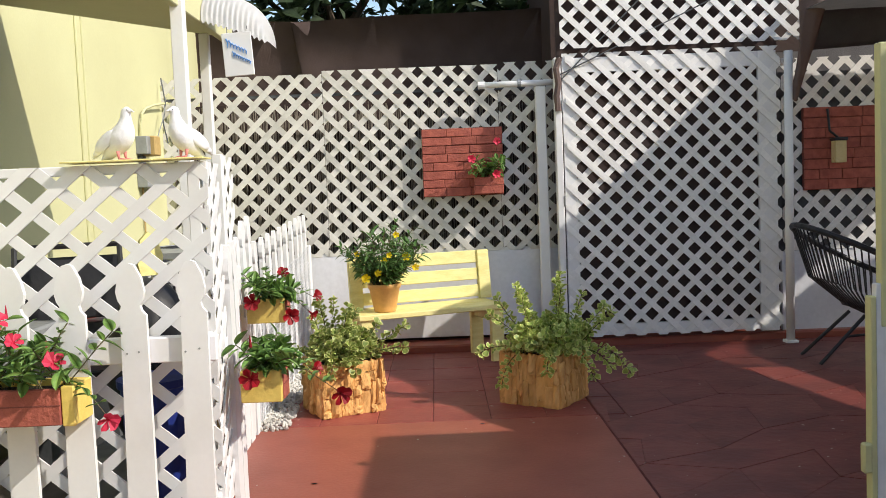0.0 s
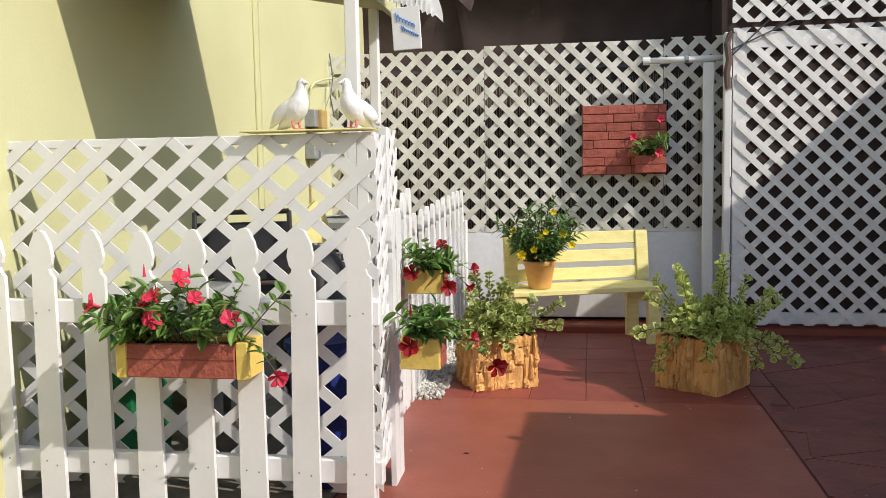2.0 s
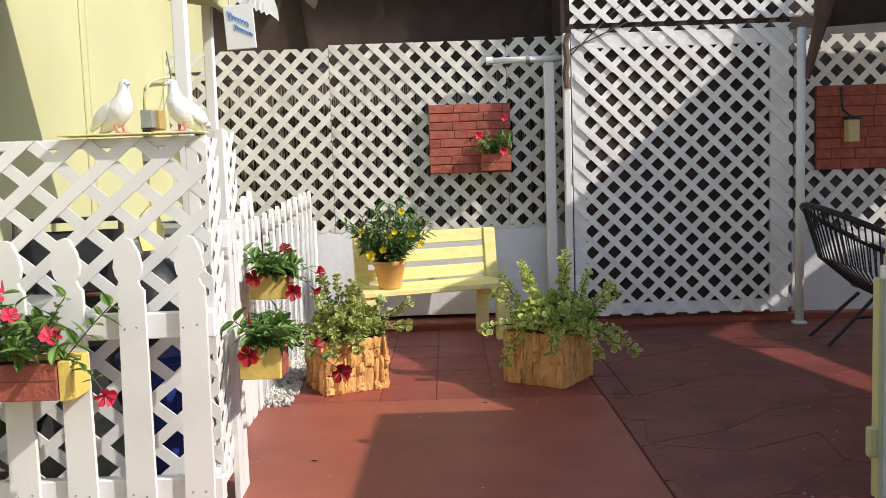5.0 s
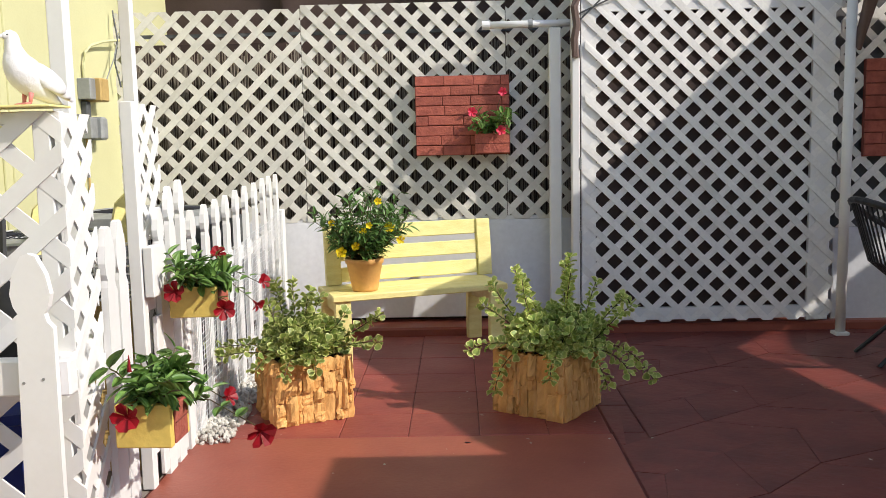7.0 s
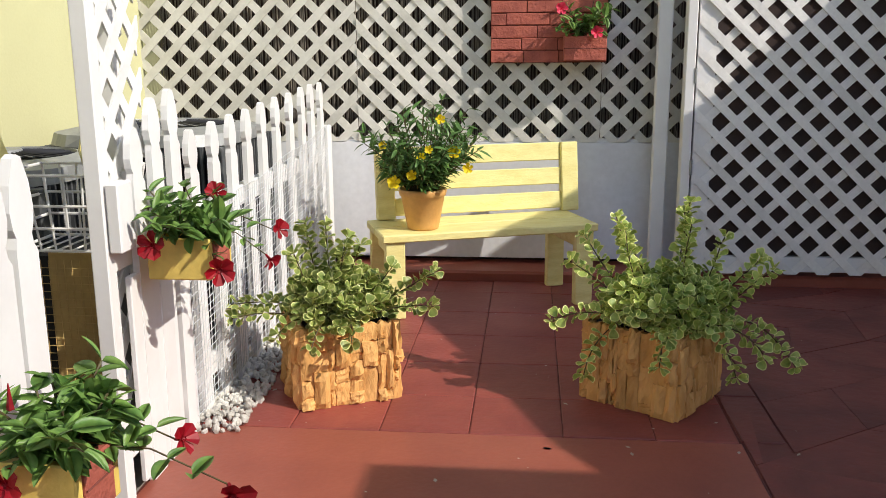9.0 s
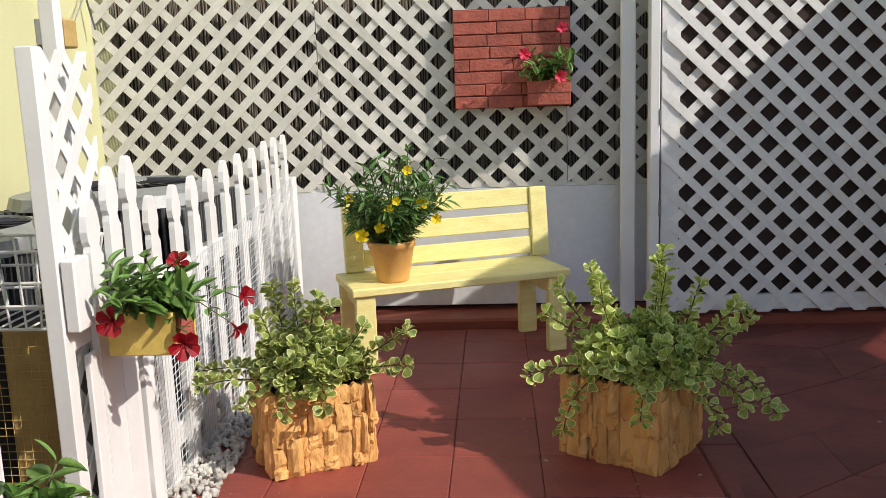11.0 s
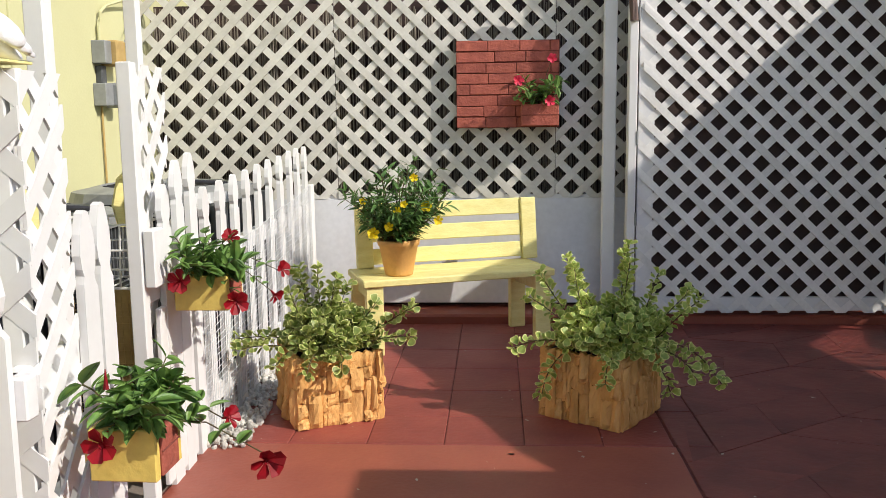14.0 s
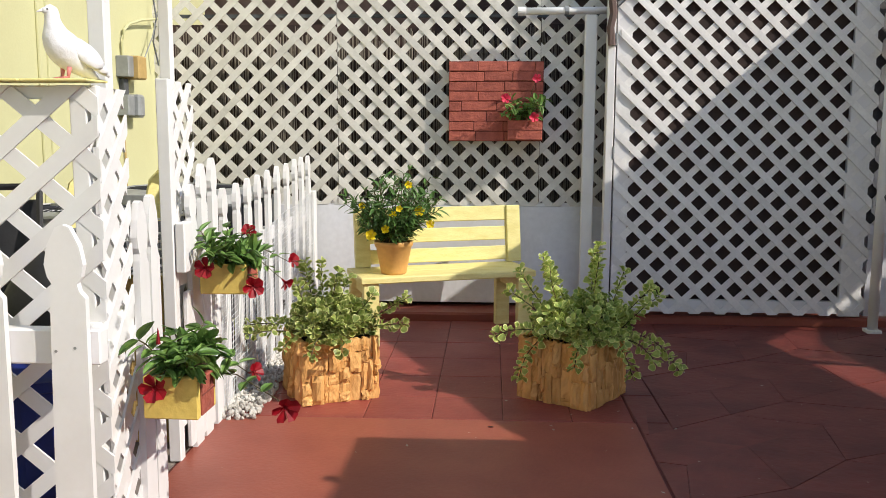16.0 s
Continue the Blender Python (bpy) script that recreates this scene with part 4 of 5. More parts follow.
for i in range(15):
    a = r.random() * 6.28
    pts = stem_path((r.uniform(-0.05, 0.05), 0, 0), (0.7 * math.cos(a), 0.4 * math.sin(a) - 0.4, 1), r.uniform(0.09, 0.19), 5, 0.35, 0.2, r)
    part("stem", rope(bmesh.new(), pts, 0.002, 4), STEM, wpl)
    for k in range(1, 6):
        dd = (pts[k] - pts[k - 1]).normalized()
        v = dd.orthogonal().normalized()
        v.rotate(Matrix.Rotation(r.random() * 6.28, 3, dd))
        for sg in (-1, 1):
            share("leaf", BLEAF, wpl, along(pts[k], v * sg + dd * 0.5, r.uniform(-0.5, 0.5), r.uniform(0.6, 1.05)))
for e, s in (((-0.115, -0.07, 0.13), 1.0), ((0.065, -0.05, 0.245), 0.9), ((0.05, -0.10, 0.02), 1.0)):
    part("stem", rope(bmesh.new(), [Vector((0, 0, 0.02)), Vector(e) * 0.6 + Vector((0, 0, 0.03)), Vector(e) + Vector((0, 0.02, 0))], 0.0018, 4), STEM, wpl)
    share("blossom", PFLOWER, wpl, up_pose(e, (r.uniform(-0.4, 0.4), -1, 0.2), r.random() * 6, s))
plaque(2.508, 1.02, 0.52, 0.565, 6.370, "dark red brick plaque with a wall lamp in the shade", 8, 32)
lamp = thing("wall_lantern", "small dark wall lantern with cream glass on the plaque", "lamp", (2.727, 6.33, 1.2))
part("glass", box(-0.038, 0.038, -0.05, 0.02, 0.0, 0.15, 0.004), AMBER, lamp, "cream glass")
part("cap", box(-0.046, 0.046, -0.058, 0.028, 0.15, 0.17, 0.004), BLACK, lamp)
part("bracket", rope(bmesh.new(), [(-0.06, 0.02, 0.37), (-0.06, -0.01, 0.22), (0.0, -0.012, 0.168)], 0.008), BLACK, lamp)


# ---- awning, doves and things by the house ----
awn = thing("awning", "yellow lean-to awning roof with a white corrugated edge", "awning")
part("roof", prism([(-2.07, 2.057), (-0.948, 1.853), (-0.948, 1.92), (-2.07, 2.155)], 3.265, 4.37), YELLOW_WALL, awn, "yellow painted roof boards")
part("fascia", box(-0.962, -0.932, 3.265, 4.37, 1.816, 1.925, 0.004), YELLOW_WALL, awn)
co = bmesh.new()
prev = None
for i in range(121):
    u = i / 120
    x = -0.928 + 0.257 * u
    foot = 1.822 - 0.066 * u - 0.026 * u * u
    head = 1.733 + 0.225 * math.sqrt(max(0.0, 1 - u ** 2.6))
    w = 0.5 - 0.5 * math.cos(u * 2 * math.pi * 13)
    row = []
    for k in range(7):
        f = k / 6
        bow = math.sin(f * math.pi / 2)
        row.append(co.verts.new((x - 0.003 * w * (1 - f), 3.795 + 0.20 * (1 - math.cos(f * math.pi / 2)) + 0.0022 * w * (1 - 0.6 * f), foot - 0.009 * w * (1 - f) ** 4 + max(0.004, head - foot) * bow)))
    if prev:
        for k in range(6):
            co.faces.new((prev[k], row[k], row[k + 1], prev[k + 1]))
    prev = row
bmesh.ops.solidify(co, geom=co.faces[:], thickness=0.003)
part("corrugated_edge", co, WHITE, awn, "white corrugated sheet with a scalloped edge", True)
sign = thing("hanging_sign", "small white sign with blue handwriting hanging under the awning", "sign", (-0.79, 3.80, 1.685))
sign_board = part("board", box(-0.058, 0.058, -0.005, 0.005, -0.085, 0.085, 0.002, Matrix.Rotation(radians(-3), 4, "Y")), WHITE, sign)
for x0, z0, n, amp, ln in ((-0.044, 0.045, 7, 0.017, 0.012), (-0.02, 0.0, 8, 0.011, 0.009)):
    pts = []
    for k in range(n * 4):
        f = k / 4
        pts.append((x0 + ln * f + 0.004 * math.sin(f * 6.283), -0.0065, z0 - 0.16 * ln * f * 3 + amp * math.cos(f * 6.283) * (1.0 if k < 5 else 0.55)))
    part("lettering", rope(bmesh.new(), pts, 0.0026, 5), BLUE_INK, sign_board, "blue lettering stroke")
for x in (-0.04, 0.04):
    part("hook", tube(bmesh.new(), (x, 0, 0.083), (x, 0, 0.11), 0.002), GREY, sign)

for x0, x1 in ((-1.19, -0.905), (-0.90, -0.748)):
    tagged(link("wooden_plate", box(x0, x1, 3.005, 3.115, 1.2455, 1.2505, 0.001), YELLOW), "thin pale yellow wooden plate on top of the fence", "plate")


def ball(bm, c, s, m=None, mi=0, sub=2):
    r = bmesh.ops.create_icosphere(bm, subdivisions=sub, radius=1.0)
    mm = (m or Matrix.Identity(4)) @ Matrix.Translation(c) @ Matrix.Diagonal((*s, 1))
    for v in r["verts"]:
        v.co = mm @ v.co
    for f in {f for v in r["verts"] for f in v.link_faces}:
        f.material_index = mi


def dove(at, rz, label, size=1.0, turn=0.0):
    """A standing dove figure; it faces +x, its head turned a little aside."""
    bm = bmesh.new()
    u = 0.00061
    spine = ((-158, 18, 4, 20), (-118, 36, 9, 24), (-82, 62, 26, 32), (-48, 90, 47, 46), (-12, 118, 60, 56), (18, 146, 62, 57), (38, 176, 52, 48), (48, 206, 37, 35), (54, 232, 28, 26), (58, 256, 26, 23), (66, 272, 21, 18), (70, 284, 8, 7))
    rings = []
    n = len(spine)
    for i in range(n - 1):
        for s in range(4):
            f = s / 4
            w = []
            for k in range(4):
                p0, p1, p2, p3 = spine[max(i - 1, 0)][k], spine[i][k], spine[i + 1][k], spine[min(i + 2, n - 1)][k]
                w.append(0.5 * (2 * p1 + (p2 - p0) * f + (2 * p0 - 5 * p1 + 4 * p2 - p3) * f * f + (3 * p1 - p0 - 3 * p2 + p3) * f ** 3))
            rings.append(w)
    rings.append(list(spine[-1]))
    loops = []
    for i, (x, z, rh, rw) in enumerate(rings):
        a, b = rings[max(i - 1, 0)], rings[min(i + 1, len(rings) - 1)]
        d = Vector((b[0] - a[0], 0, b[1] - a[1])).normalized()
        up = Vector((-d.z, 0, d.x))
        ring = []
        for k in range(16):
            an = 2 * math.pi * k / 16
            p = Vector((x, 0, z)) + up * (rh * math.sin(an)) + Vector((0, rw * math.cos(an), 0))
            ring.append(bm.verts.new(p * u))
        loops.append(ring)
    for a, b in zip(loops, loops[1:]):
        for k in range(16):
            bm.faces.new((a[k], a[(k + 1) % 16], b[(k + 1) % 16], b[k]))
    bm.faces.new(loops[0][::-1])
    bm.faces.new(loops[-1])
    ball(bm, Vector((76, 0, 262)) * u, Vector((20, 15, 14)) * u)
    tube(bm, Vector((90, 0, 262)) * u, Vector((112, 0, 252)) * u, 0.0042, 0.0012, 6)
    for sg in (-1, 1):
        for c, h, ang in (((-48, 51, 124), (82, 13, 36), -36), ((-72, 47, 100), (78, 11, 23), -33), ((-98, 38, 80), (62, 9, 14), -30)):
            m = Matrix.Translation(Vector((c[0], sg * c[1], c[2])) * u) @ Matrix.Rotation(radians(ang), 4, "Y") @ Matrix.Rotation(radians(-sg * 6), 4, "Z")
            ball(bm, (0, 0, 0), Vector(h) * u, m)
    for sg in (-1, 1):
        ball(bm, Vector((80, sg * 14.5, 266)) * u, Vector((3.4, 2, 3.4)) * u, None, 2)
    bm.transform(Matrix.Translation((0, 0, 36 * u)) @ Matrix.Rotation(radians(-4), 4, "Y") @ Matrix.Translation((0, 0, -62 * u)))
    for v in bm.verts:
        v.co.z = max(v.co.z, 4 * u)
    k0 = len(bm.faces)
    for sg in (-1, 1):
        tube(bm, Vector((0, sg * 24, 44)) * u, Vector((6, sg * 24, 6)) * u, 0.0060, 0.0034, 7)
        for a in (-0.55, 0, 0.55):
            tube(bm, Vector((4, sg * 24, 8)) * u, Vector((4 + 32 * math.cos(a), sg * 24 + 36 * math.sin(a), 4)) * u, 0.0030, 0.0018, 5)
    bm.faces.ensure_lookup_table()
    for f in bm.faces[k0:]:
        f.material_index = 1
    bmesh.ops.recalc_face_normals(bm, faces=bm.faces[:])
    ob = link("dove_figure", bm, (DOVE, PINKFOOT, DGREY), smooth=True)
    ob.matrix_basis = pose(*at, 0, 0, rz) @ Matrix.Scale(size, 4)
    return tagged(ob, label, "figurine", "doves on the fence")


dove((-1.015, 3.06, 1.251), -24, "white dove figure with pink feet on the lattice fence", 1.03)
dove((-0.818, 3.06, 1.251), 232, "white dove figure on a tan plate looking back", 1.0)

# electrical boxes on the house wall
eb = thing("electrical_box", "tan and grey electrical box on the yellow wall", "box", (-1.895, 6.13, 1.42))
part("cover", box(-0.045, 0.05, -0.055, 0.06, 0.0, 0.13, 0.008), TAN, eb, "tan cover")
part("back", box(-0.055, 0.02, -0.13, -0.055, 0.01, 0.125, 0.004), GREY, eb)
part("bracket", box(-0.055, -0.02, -0.10, -0.04, -0.09, 0.0, 0.004), DGREY, eb)
part("conduit", rope(bmesh.new(), [(-0.035, -0.07, 0.12), (-0.035, -0.07, 0.20), (-0.03, -0.05, 0.27), (-0.02, 0.0, 0.31), (0.0, 0.12, 0.345), (0.02, 0.35, 0.38)], 0.009), YELLOW_WALL, eb)
part("wire", rope(bmesh.new(), [(0.0, 0.06, 0.03), (0.01, 0.14, 0.14), (0.02, 0.24, 0.26), (0.02, 0.34, 0.42)], 0.0035, 5), GREY, eb)
eb2 = thing("electrical_box", "grey electrical box on the yellow wall", "box", (-1.895, 6.10, 1.205))
part("cover", box(-0.04, 0.045, -0.02, 0.06, 0.0, 0.13, 0.014), GREY, eb2)
part("back", box(-0.055, 0.015, -0.11, -0.02, 0.01, 0.125, 0.004), GREY, eb2)
part("conduit", tube(bmesh.new(), (-0.04, -0.05, 0.01), (-0.04, -0.05, -1.2), 0.006), TAN, eb2)
cab = bmesh.new()
rope(cab, [(-1.90, 6.46, 1.97), (-1.87, 6.43, 1.80), (-1.89, 6.42, 1.66), (-1.87, 6.44, 1.52)], 0.005)
tagged(link("cable", cab, DGREY), "loose grey cable at the corner of the house", "cable")


def ac_unit(at, w, h, label):
    t = thing("air_conditioner", label, "air conditioner", at)
    part("base", box(-w / 2, w / 2, -w / 2, w / 2, 0.0, 0.05, 0.004), GREY, t)
    part("coil", box(-w / 2 + 0.02, w / 2 - 0.02, -w / 2 + 0.02, w / 2 - 0.02, 0.05, h - 0.06), BLACK, t)
    for sx in (-1, 1):
        for sy in (-1, 1):
            part("corner_post", box(sx * w / 2 - 0.025, sx * w / 2 + 0.025, sy * w / 2 - 0.025, sy * w / 2 + 0.025, 0.05, h - 0.06, 0.004), DGREY, t)
    n = int(w / 0.03)
    for k in range(1, n):
        o = -w / 2 + w * k / n
        for s in (-1, 1):
            part("louver", box(o - 0.005, o + 0.005, s * w / 2 - 0.008, s * w / 2 + 0.008, 0.05, h - 0.06), DGREY, t)
            part("louver", box(s * w / 2 - 0.008, s * w / 2 + 0.008, o - 0.005, o + 0.005, 0.05, h - 0.06), DGREY, t)
    lid = bmesh.new()
    seg = 32
    rings = []
    for r_, z in ((w * 0.62, h - 0.06), (w * 0.60, h - 0.015), (w * 0.42, h + 0.005), (w * 0.40, h - 0.03)):
        ring = []
        for k in range(seg):
            a = 2 * math.pi * k / seg
            q = max(abs(math.cos(a)), abs(math.sin(a)))
            rr = min(r_, (w / 2 + 0.02) / q) if r_ > w * 0.5 else r_
            ring.append(lid.verts.new((rr * math.cos(a), rr * math.sin(a), z)))
        rings.append(ring)
    for a, b in zip(rings, rings[1:]):
        for k in range(seg):
            lid.faces.new((a[k], a[(k + 1) % seg], b[(k + 1) % seg], b[k]))
    lid_ob = part("lid", lid, GREY, t, "grey moulded lid")
    g = bmesh.new()
    for k in range(30):
        a = 2 * math.pi * k / 30
        tube(g, (w * 0.13 * math.cos(a), w * 0.13 * math.sin(a), h + 0.012), (w * 0.41 * math.cos(a), w * 0.41 * math.sin(a), h - 0.004), 0.003, seg=4)
    part("grille", g, BLACK, lid_ob, "black wire fan grille")
    part("hub", tube(bmesh.new(), (0, 0, h - 0.002), (0, 0, h + 0.02), w * 0.15, w * 0.13, 20), GREY, lid_ob)
    return t


ac_unit((-1.43, 5.56, 0), 0.70, 0.845, "grey air conditioning unit behind the picket fence")
ac_unit((-1.58, 4.62, 0), 0.56, 0.82, "grey air conditioning unit by the yellow wall")
crate = thing("tan_cabinet", "tan cabinet with a wire mesh front behind the opening", "cabinet", (-1.30, 4.16, 0))
part("panel", box(0.12, 0.27, 0.0, 0.03, 0.0, 0.62, 0.003), TAN, crate)
part("panel", box(-0.20, -0.14, 0.0, 0.03, 0.0, 0.62, 0.003), TAN, crate)
part("rail", box(-0.14, 0.12, 0.0, 0.03, 0.0, 0.10, 0.003), TAN, crate)
part("inside", box(-0.19, 0.26, 0.04, 0.30, 0.0, 0.60), BLACK, crate)
nt = bmesh.new()
for k in range(22):
    tube(nt, (-0.2 + k * 0.0215, -0.004, 0.02), (-0.2 + k * 0.0215, -0.004, 0.6), 0.0011, seg=3)
for k in range(27):
    tube(nt, (-0.2, -0.004, 0.02 + k * 0.0215), (0.27, -0.004, 0.02 + k * 0.0215), 0.0011, seg=3)
tagged(part("mesh", nt, TAN, crate, "fine wire mesh"), kind="stuff")
bk = thing("wire_basket", "white wire basket standing on the cabinet", "basket", (-1.14, 4.24, 0.63))
for k, (z, s) in enumerate(((0.0, 0.8), (0.06, 0.86), (0.12, 0.92), (0.20, 1.0))):
    w, d = 0.15 * s, 0.13 * s
    part("hoop", rope(bmesh.new(), [(-w, -d, z), (w, -d, z), (w, d, z), (-w, d, z), (-w, -d, z)], 0.0045), WHITE, bk)
for k in range(7):
    x = -0.12 + 0.04 * k
    part("wire", rope(bmesh.new(), [(x * 1.25, -0.13, 0.2), (x, -0.104, 0.0), (x, 0.104, 0.0), (x * 1.25, 0.13, 0.2)], 0.0035), WHITE, bk)
for k, (x, y) in enumerate(((-1.29, 4.10), (-1.10, 4.34))):
    ob = link("wooden_ornament", prism([(-0.04, 0.0), (0.045, 0.0), (0.06, 0.08), (0.035, 0.16), (0.0, 0.19), (-0.035, 0.155), (-0.055, 0.07)], -0.014, 0.014), YELLOW)
    ob.matrix_basis = pose(x, y, 0.80, 0, 0, 35)
    tagged(ob, "flat yellow painted wooden ornament in the basket", "ornament")

# things behind the picket fence
fc = thing("folding_chair", "black metal folding chair behind the lattice", "chair", (-1.50, 3.75, 0), 20)
for sx in (-0.2, 0.2):
    part("leg", rope(bmesh.new(), [(sx, -0.22, 0.0), (sx, 0.16, 0.95)], 0.012), BLACK, fc)
    part("leg", rope(bmesh.new(), [(sx * 0.9, 0.24, 0.0), (sx * 0.9, -0.16, 0.48)], 0.012), BLACK, fc)
part("seat", box(-0.19, 0.19, -0.2, 0.12, 0.46, 0.485, 0.006), BLACK, fc)
part("backrest", box(-0.2, 0.2, 0.10, 0.12, 0.66, 0.92, 0.006, Matrix.Rotation(radians(-6), 4, "X")), BLACK, fc)
part("bar", rope(bmesh.new(), [(-0.2, 0.16, 0.95), (0.2, 0.16, 0.95)], 0.012), BLACK, fc)
bag = bmesh.new()
ball(bag, (0, 0, 0.30), (0.17, 0.15, 0.33), sub=3)
for v in bag.verts:
    v.co.z = max(0.0, v.co.z)
    v.co += 0.02 * noise.noise_vector(v.co * 9)
    v.co.z = max(0.0, v.co.z)
ob = link("rubbish_bag", bag, BLACK, smooth=True)
ob.matrix_basis = pose(-1.12, 3.55, 0.20)
tagged(ob, "shiny black plastic bag on a low box", "bag")
tagged(link("storage_box", box(-1.36, -0.98, 3.40, 3.72, 0.0, 0.20, 0.006), GREY), "low grey storage box", "box")
bl = thing("blue_bin", "dark blue plastic bin behind the fence", "bin", (-1.02, 3.26, 0))
part("body", lathe([(0.09, 0.0), (0.095, 0.01), (0.115, 0.5), (0.118, 0.5)], 20), BLUE, bl)
part("rim", lathe([(0.118, 0.49), (0.126, 0.495), (0.126, 0.52), (0.116, 0.52)], 20), BLUE, bl)
gb = thing("green_bucket", "green plastic bucket behind the pickets", "bucket", (-1.78, 3.35, 0))
part("body", lathe([(0.11, 0.0), (0.115, 0.01), (0.14, 0.56), (0.143, 0.56)], 20), GREEN_PL, gb)
part("rim", lathe([(0.143, 0.55), (0.152, 0.555), (0.152, 0.58), (0.14, 0.58)], 20), GREEN_PL, gb)
tp = thing("clay_pot", "terracotta pot on a stack behind the lattice", "pot", (-1.62, 4.15, 0.62))
part("body", lathe([(0.07, 0.0), (0.075, 0.01), (0.10, 0.16), (0.112, 0.165), (0.112, 0.20), (0.10, 0.20)], 20), BRICK, tp)
tagged(link("storage_box", box(-1.82, -1.42, 4.0, 4.30, 0.0, 0.62, 0.006), DGREY), "dark grey storage box by the wall", "box")
tt = thing("side_table", "grey plastic side table behind the picket fence", "table", (-1.95, 3.62, 0))
part("top", box(-0.05, 0.40, -0.2, 0.2, 0.62, 0.66, 0.01), GREY, tt)
for x in (0.0, 0.35):
    for y in (-0.17, 0.17):
        part("leg", box(x - 0.02, x + 0.02, y - 0.02, y + 0.02, 0.0, 0.62, 0.004), GREY, tt)

# ---- right-hand side ----
chair = thing("lounge_chair", "black round woven-cord lounge chair on thin metal legs", "chair", (2.56, 5.55, 0), 0)
rim_c, rim_u, rim_v = Vector((0.0, 0.0, 0.60)), Vector((0.44, 0.0, -0.225)), Vector((0.0, 0.40, 0.0))
bot_c = Vector((0.02, 0.0, 0.30))


def rim_at(a):
    return rim_c + rim_u * math.cos(a) + rim_v * math.sin(a)


def bot_at(a):
    return bot_c + Vector((0.17 * math.cos(a), 0.17 * math.sin(a), -0.04 * math.cos(a)))


part("rim", rope(bmesh.new(), [rim_at(2 * math.pi * k / 36) for k in range(37)], 0.018, 8), BLACK, chair)
part("seat_ring", rope(bmesh.new(), [bot_at(2 * math.pi * k / 24) for k in range(25)], 0.012, 6), BLACK, chair)
for k in range(72):
    a = 2 * math.pi * k / 72
    p, q = rim_at(a), bot_at(a)
    mid = (p + q) / 2 + Vector((0.05 * math.cos(a), 0.05 * math.sin(a), -0.07))
    part("cord", rope(bmesh.new(), [p, mid, q], 0.005, 5), BLACK, chair)
for k in range(14):
    a = math.pi * k / 14
    part("cord", rope(bmesh.new(), [bot_at(a), bot_c + Vector((0, 0, -0.05)), bot_at(a + math.pi)], 0.005, 5), BLACK, chair)
for a, b in (((-0.08, -0.10, 0.28), (-0.36, -0.12, 0.0)), ((-0.08, 0.10, 0.28), (-0.34, 0.20, 0.0)), ((0.16, 0.0, 0.26), (0.34, 0.02, 0.0))):
    part("leg", rope(bmesh.new(), [a, b], 0.011, 8), BLACK, chair)
part("stretcher", rope(bmesh.new(), [(-0.20, -0.11, 0.16), (0.24, 0.01, 0.16)], 0.009, 6), BLACK, chair)
frame_t = thing("entrance_gate", "pale painted timber gate at the entrance", "gate")
part("stile", box(1.392, 1.425, 3.08, 3.12, 0.62, 1.53, 0.003, None), YELLOW_WALL, frame_t)
part("panel", box(1.375, 1.90, 3.085, 3.115, 0.0, 0.76, 0.003), BOARD, frame_t, "grey white gate panel")
part("edge", box(1.355, 1.375, 3.08, 3.12, 0.0, 0.72, 0.003), YELLOW_WALL, frame_t)
part("latch", box(1.325, 1.355, 3.07, 3.10, 0.14, 0.24, 0.006), YELLOW_WALL, frame_t, "small latch block")
part("bolt", tube(bmesh.new(), (1.40, 3.06, 0.58), (1.46, 3.06, 0.58), 0.010), GREY, frame_t, "metal bolt")
for a, b in (((0.81, 6.284, 1.80), (1.46, 6.272, 2.42)), ((0.835, 6.284, 1.865), (2.08, 6.272, 2.42))):
    w = link("wire", tube(bmesh.new(), a, b, 0.005, seg=5), DGREY)
    tagged(w, "thin dark wire stretched up from the gate post", "wire")
ck = bmesh.new()
rope(ck, [(0.815, 6.275, 1.62), (0.805, 6.27, 1.72), (0.82, 6.265, 1.80), (0.805, 6.26, 1.90), (0.83, 6.27, 1.97)], 0.022, 7)
tagged(link("knotted_cloth", ck, CLOTH), "twist of brown cloth tied to the gate post", "cloth")

# ---- floor pieces ----
TX = (-0.925, -0.645, -0.365, -0.09, 0.195, 0.47, 0.712)
TY = (4.495, 4.79, 5.12, 5.45, 5.78, 6.11, 6.325)
for i in range(6):
    for j in range(6):
        g = 0.0013
        part("tile", box(TX[i] + g + rng.uniform(-0.001, 0.001), TX[i + 1] - g, TY[j] + g + rng.uniform(-0.0015, 0.0015), TY[j + 1] - g, -0.05, rng.uniform(-0.0012, 0.0012), 0.003), RED_TILE, floor)
for j in range(5):
    y0, y1 = 4.50 + j * 0.365, 4.50 + (j + 1) * 0.365
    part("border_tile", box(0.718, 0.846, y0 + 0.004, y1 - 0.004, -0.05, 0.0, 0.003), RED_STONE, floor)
ca, sa = math.cos(radians(34)), math.sin(radians(34))
S = 0.40


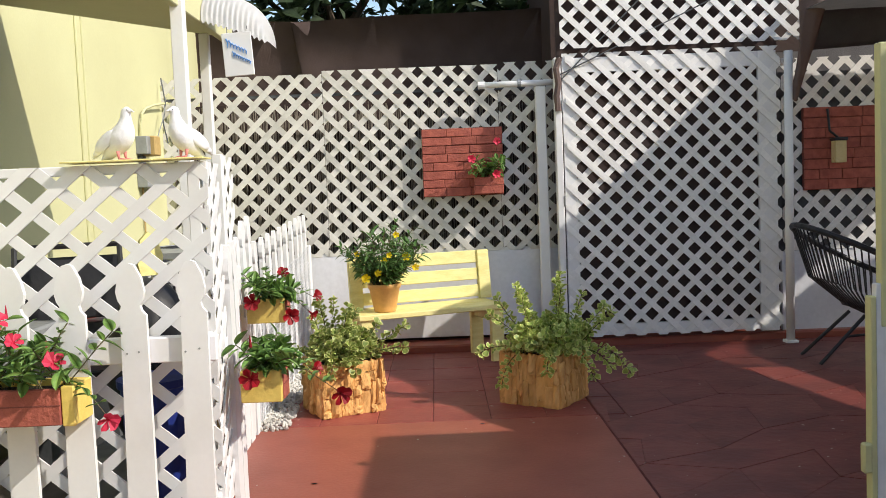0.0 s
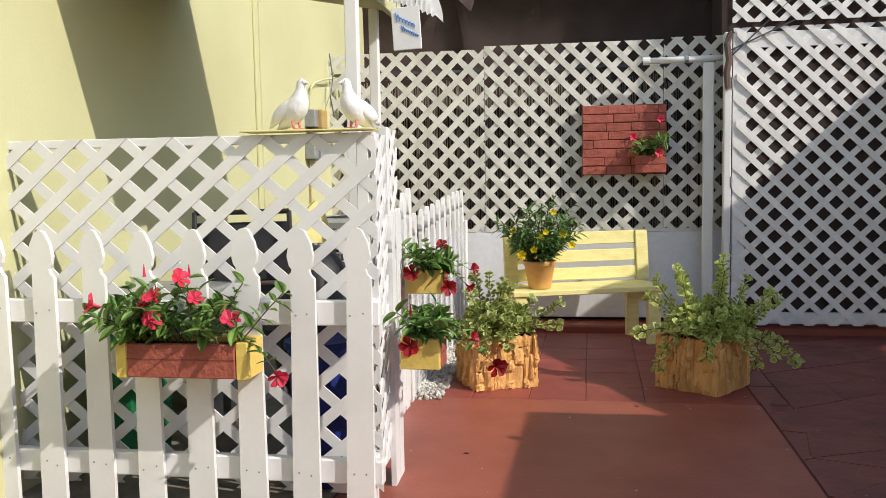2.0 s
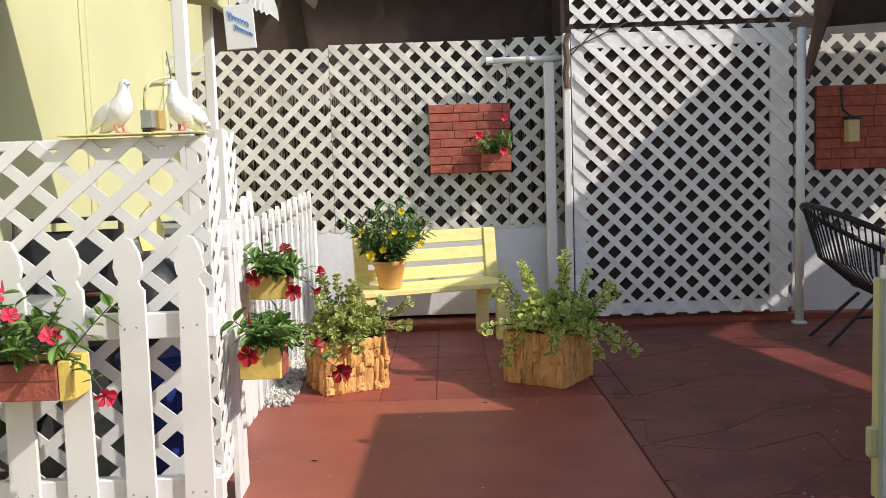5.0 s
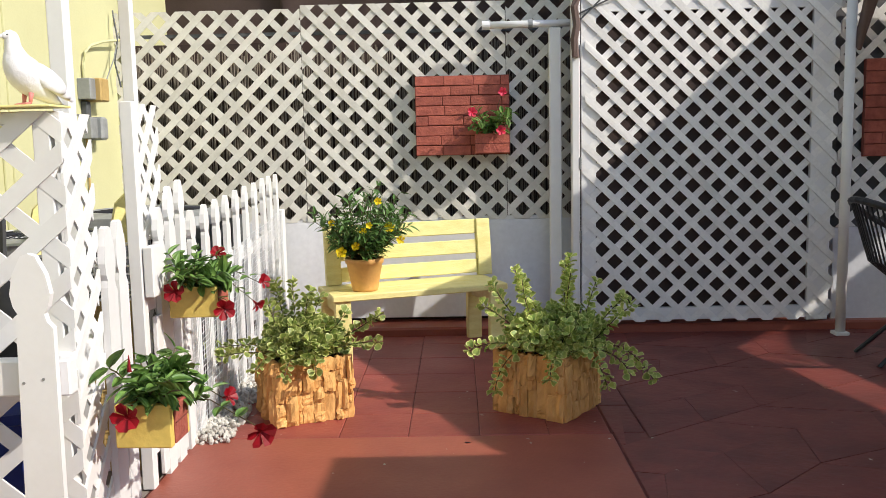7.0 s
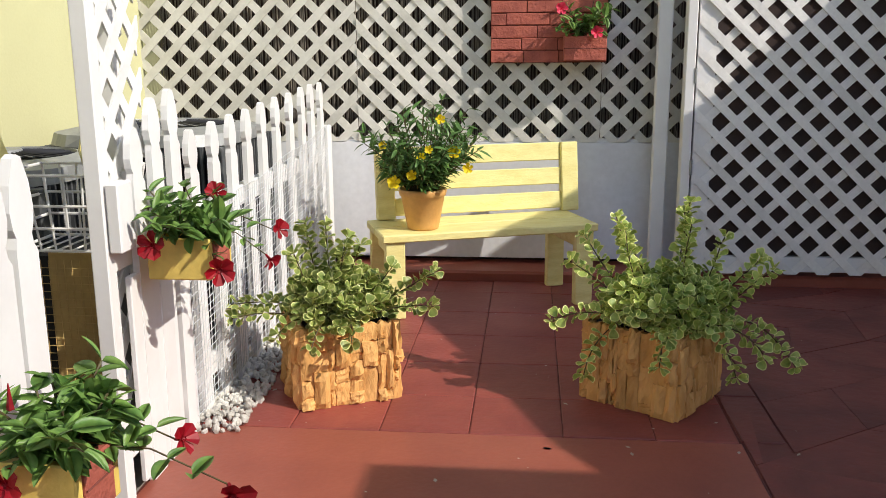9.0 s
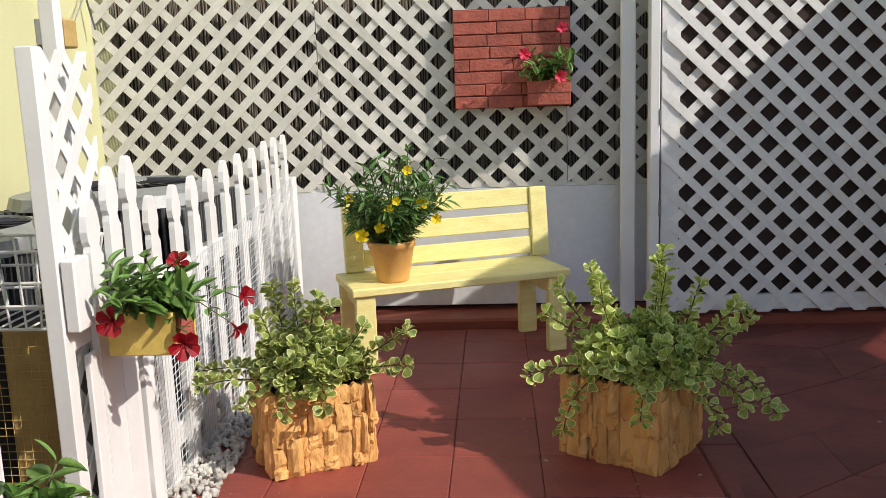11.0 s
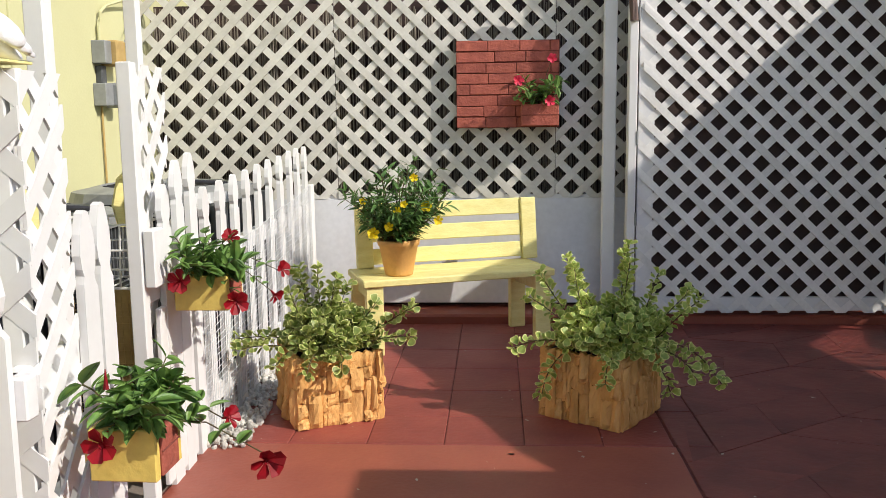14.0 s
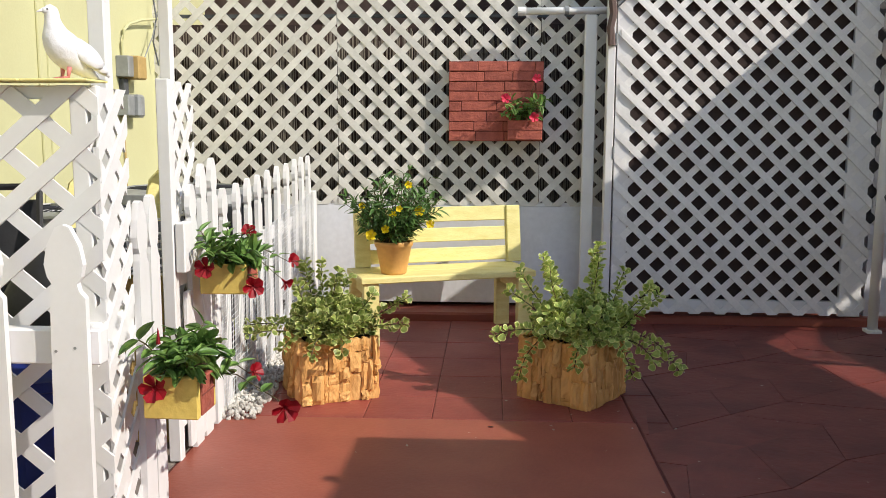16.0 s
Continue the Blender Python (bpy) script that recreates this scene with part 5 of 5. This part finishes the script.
def knot(i, j):
    r = random.Random(i * 131 + j * 977)
    u, v = (i + (0.5 if j % 2 else 0.0)) * S + r.uniform(-0.05, 0.05), j * S * 0.72 + r.uniform(-0.04, 0.04)
    return (2.4 + ca * u - sa * v, 2.0 + sa * u + ca * v)


for i in range(-14, 15):
    for j in range(-20, 21):
        a, b, c, d = knot(i, j), knot(i + 1, j), knot(i + 1, j + 1), knot(i, j + 1)
        cx, cy = sum(p[0] for p in (a, b, c, d)) / 4, sum(p[1] for p in (a, b, c, d)) / 4
        poly = [a, b, c, d]
        poly = [(cx + (x - cx) * 0.992, cy + (y - cy) * 0.992) for x, y in poly]
        poly = clip(poly, 0.852 if cy > 4.49 else 0.725, 6.4, -1.5, 6.32)
        if len(poly) < 3 or area(poly) < 0.004:
            continue
        h = rng.uniform(-0.001, 0.0015)
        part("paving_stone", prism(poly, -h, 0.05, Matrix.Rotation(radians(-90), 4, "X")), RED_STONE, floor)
part("paving_stone", box(0.722, 0.90, 4.28, 4.52, -0.05, -0.0038, 0.0), RED_STONE, floor)

# ---- litter on the floor ----
lt = bmesh.new()
r = random.Random(77)
for i in range(130):
    x, y, s = r.uniform(-0.85, 2.3), r.uniform(3.0, 6.0), 0.0022 + 0.007 * r.random() ** 2.5
    a = r.random() * 6.28
    lt.faces.new([lt.verts.new((x + s * math.cos(a + k * 1.57) * (1.4 if k % 2 else 0.7), y + s * math.sin(a + k * 1.57) * (1.4 if k % 2 else 0.7), 0.0045 + 0.001 * r.random())) for k in range(4)])
bmesh.ops.solidify(lt, geom=lt.faces[:], thickness=0.001)
tagged(link("litter", lt, GRAVEL), "tiny pale flakes scattered on the red floor", "litter", kind="stuff")
for x, y, s in ((0.145, 4.40, 0.014), (-0.55, 3.62, 0.016)):
    b = bmesh.new()
    b.faces.new([b.verts.new((x + s * (0.5 + 0.5 * r.random()) * math.cos(k * 0.7), y + s * (0.3 + 0.3 * r.random()) * math.sin(k * 0.7), 0.0045)) for k in range(9)])
    bmesh.ops.solidify(b, geom=b.faces[:], thickness=0.001)
    tagged(link("paint_spot", b, BLUE_INK), "small blue paint spot on the red slab", "stain")
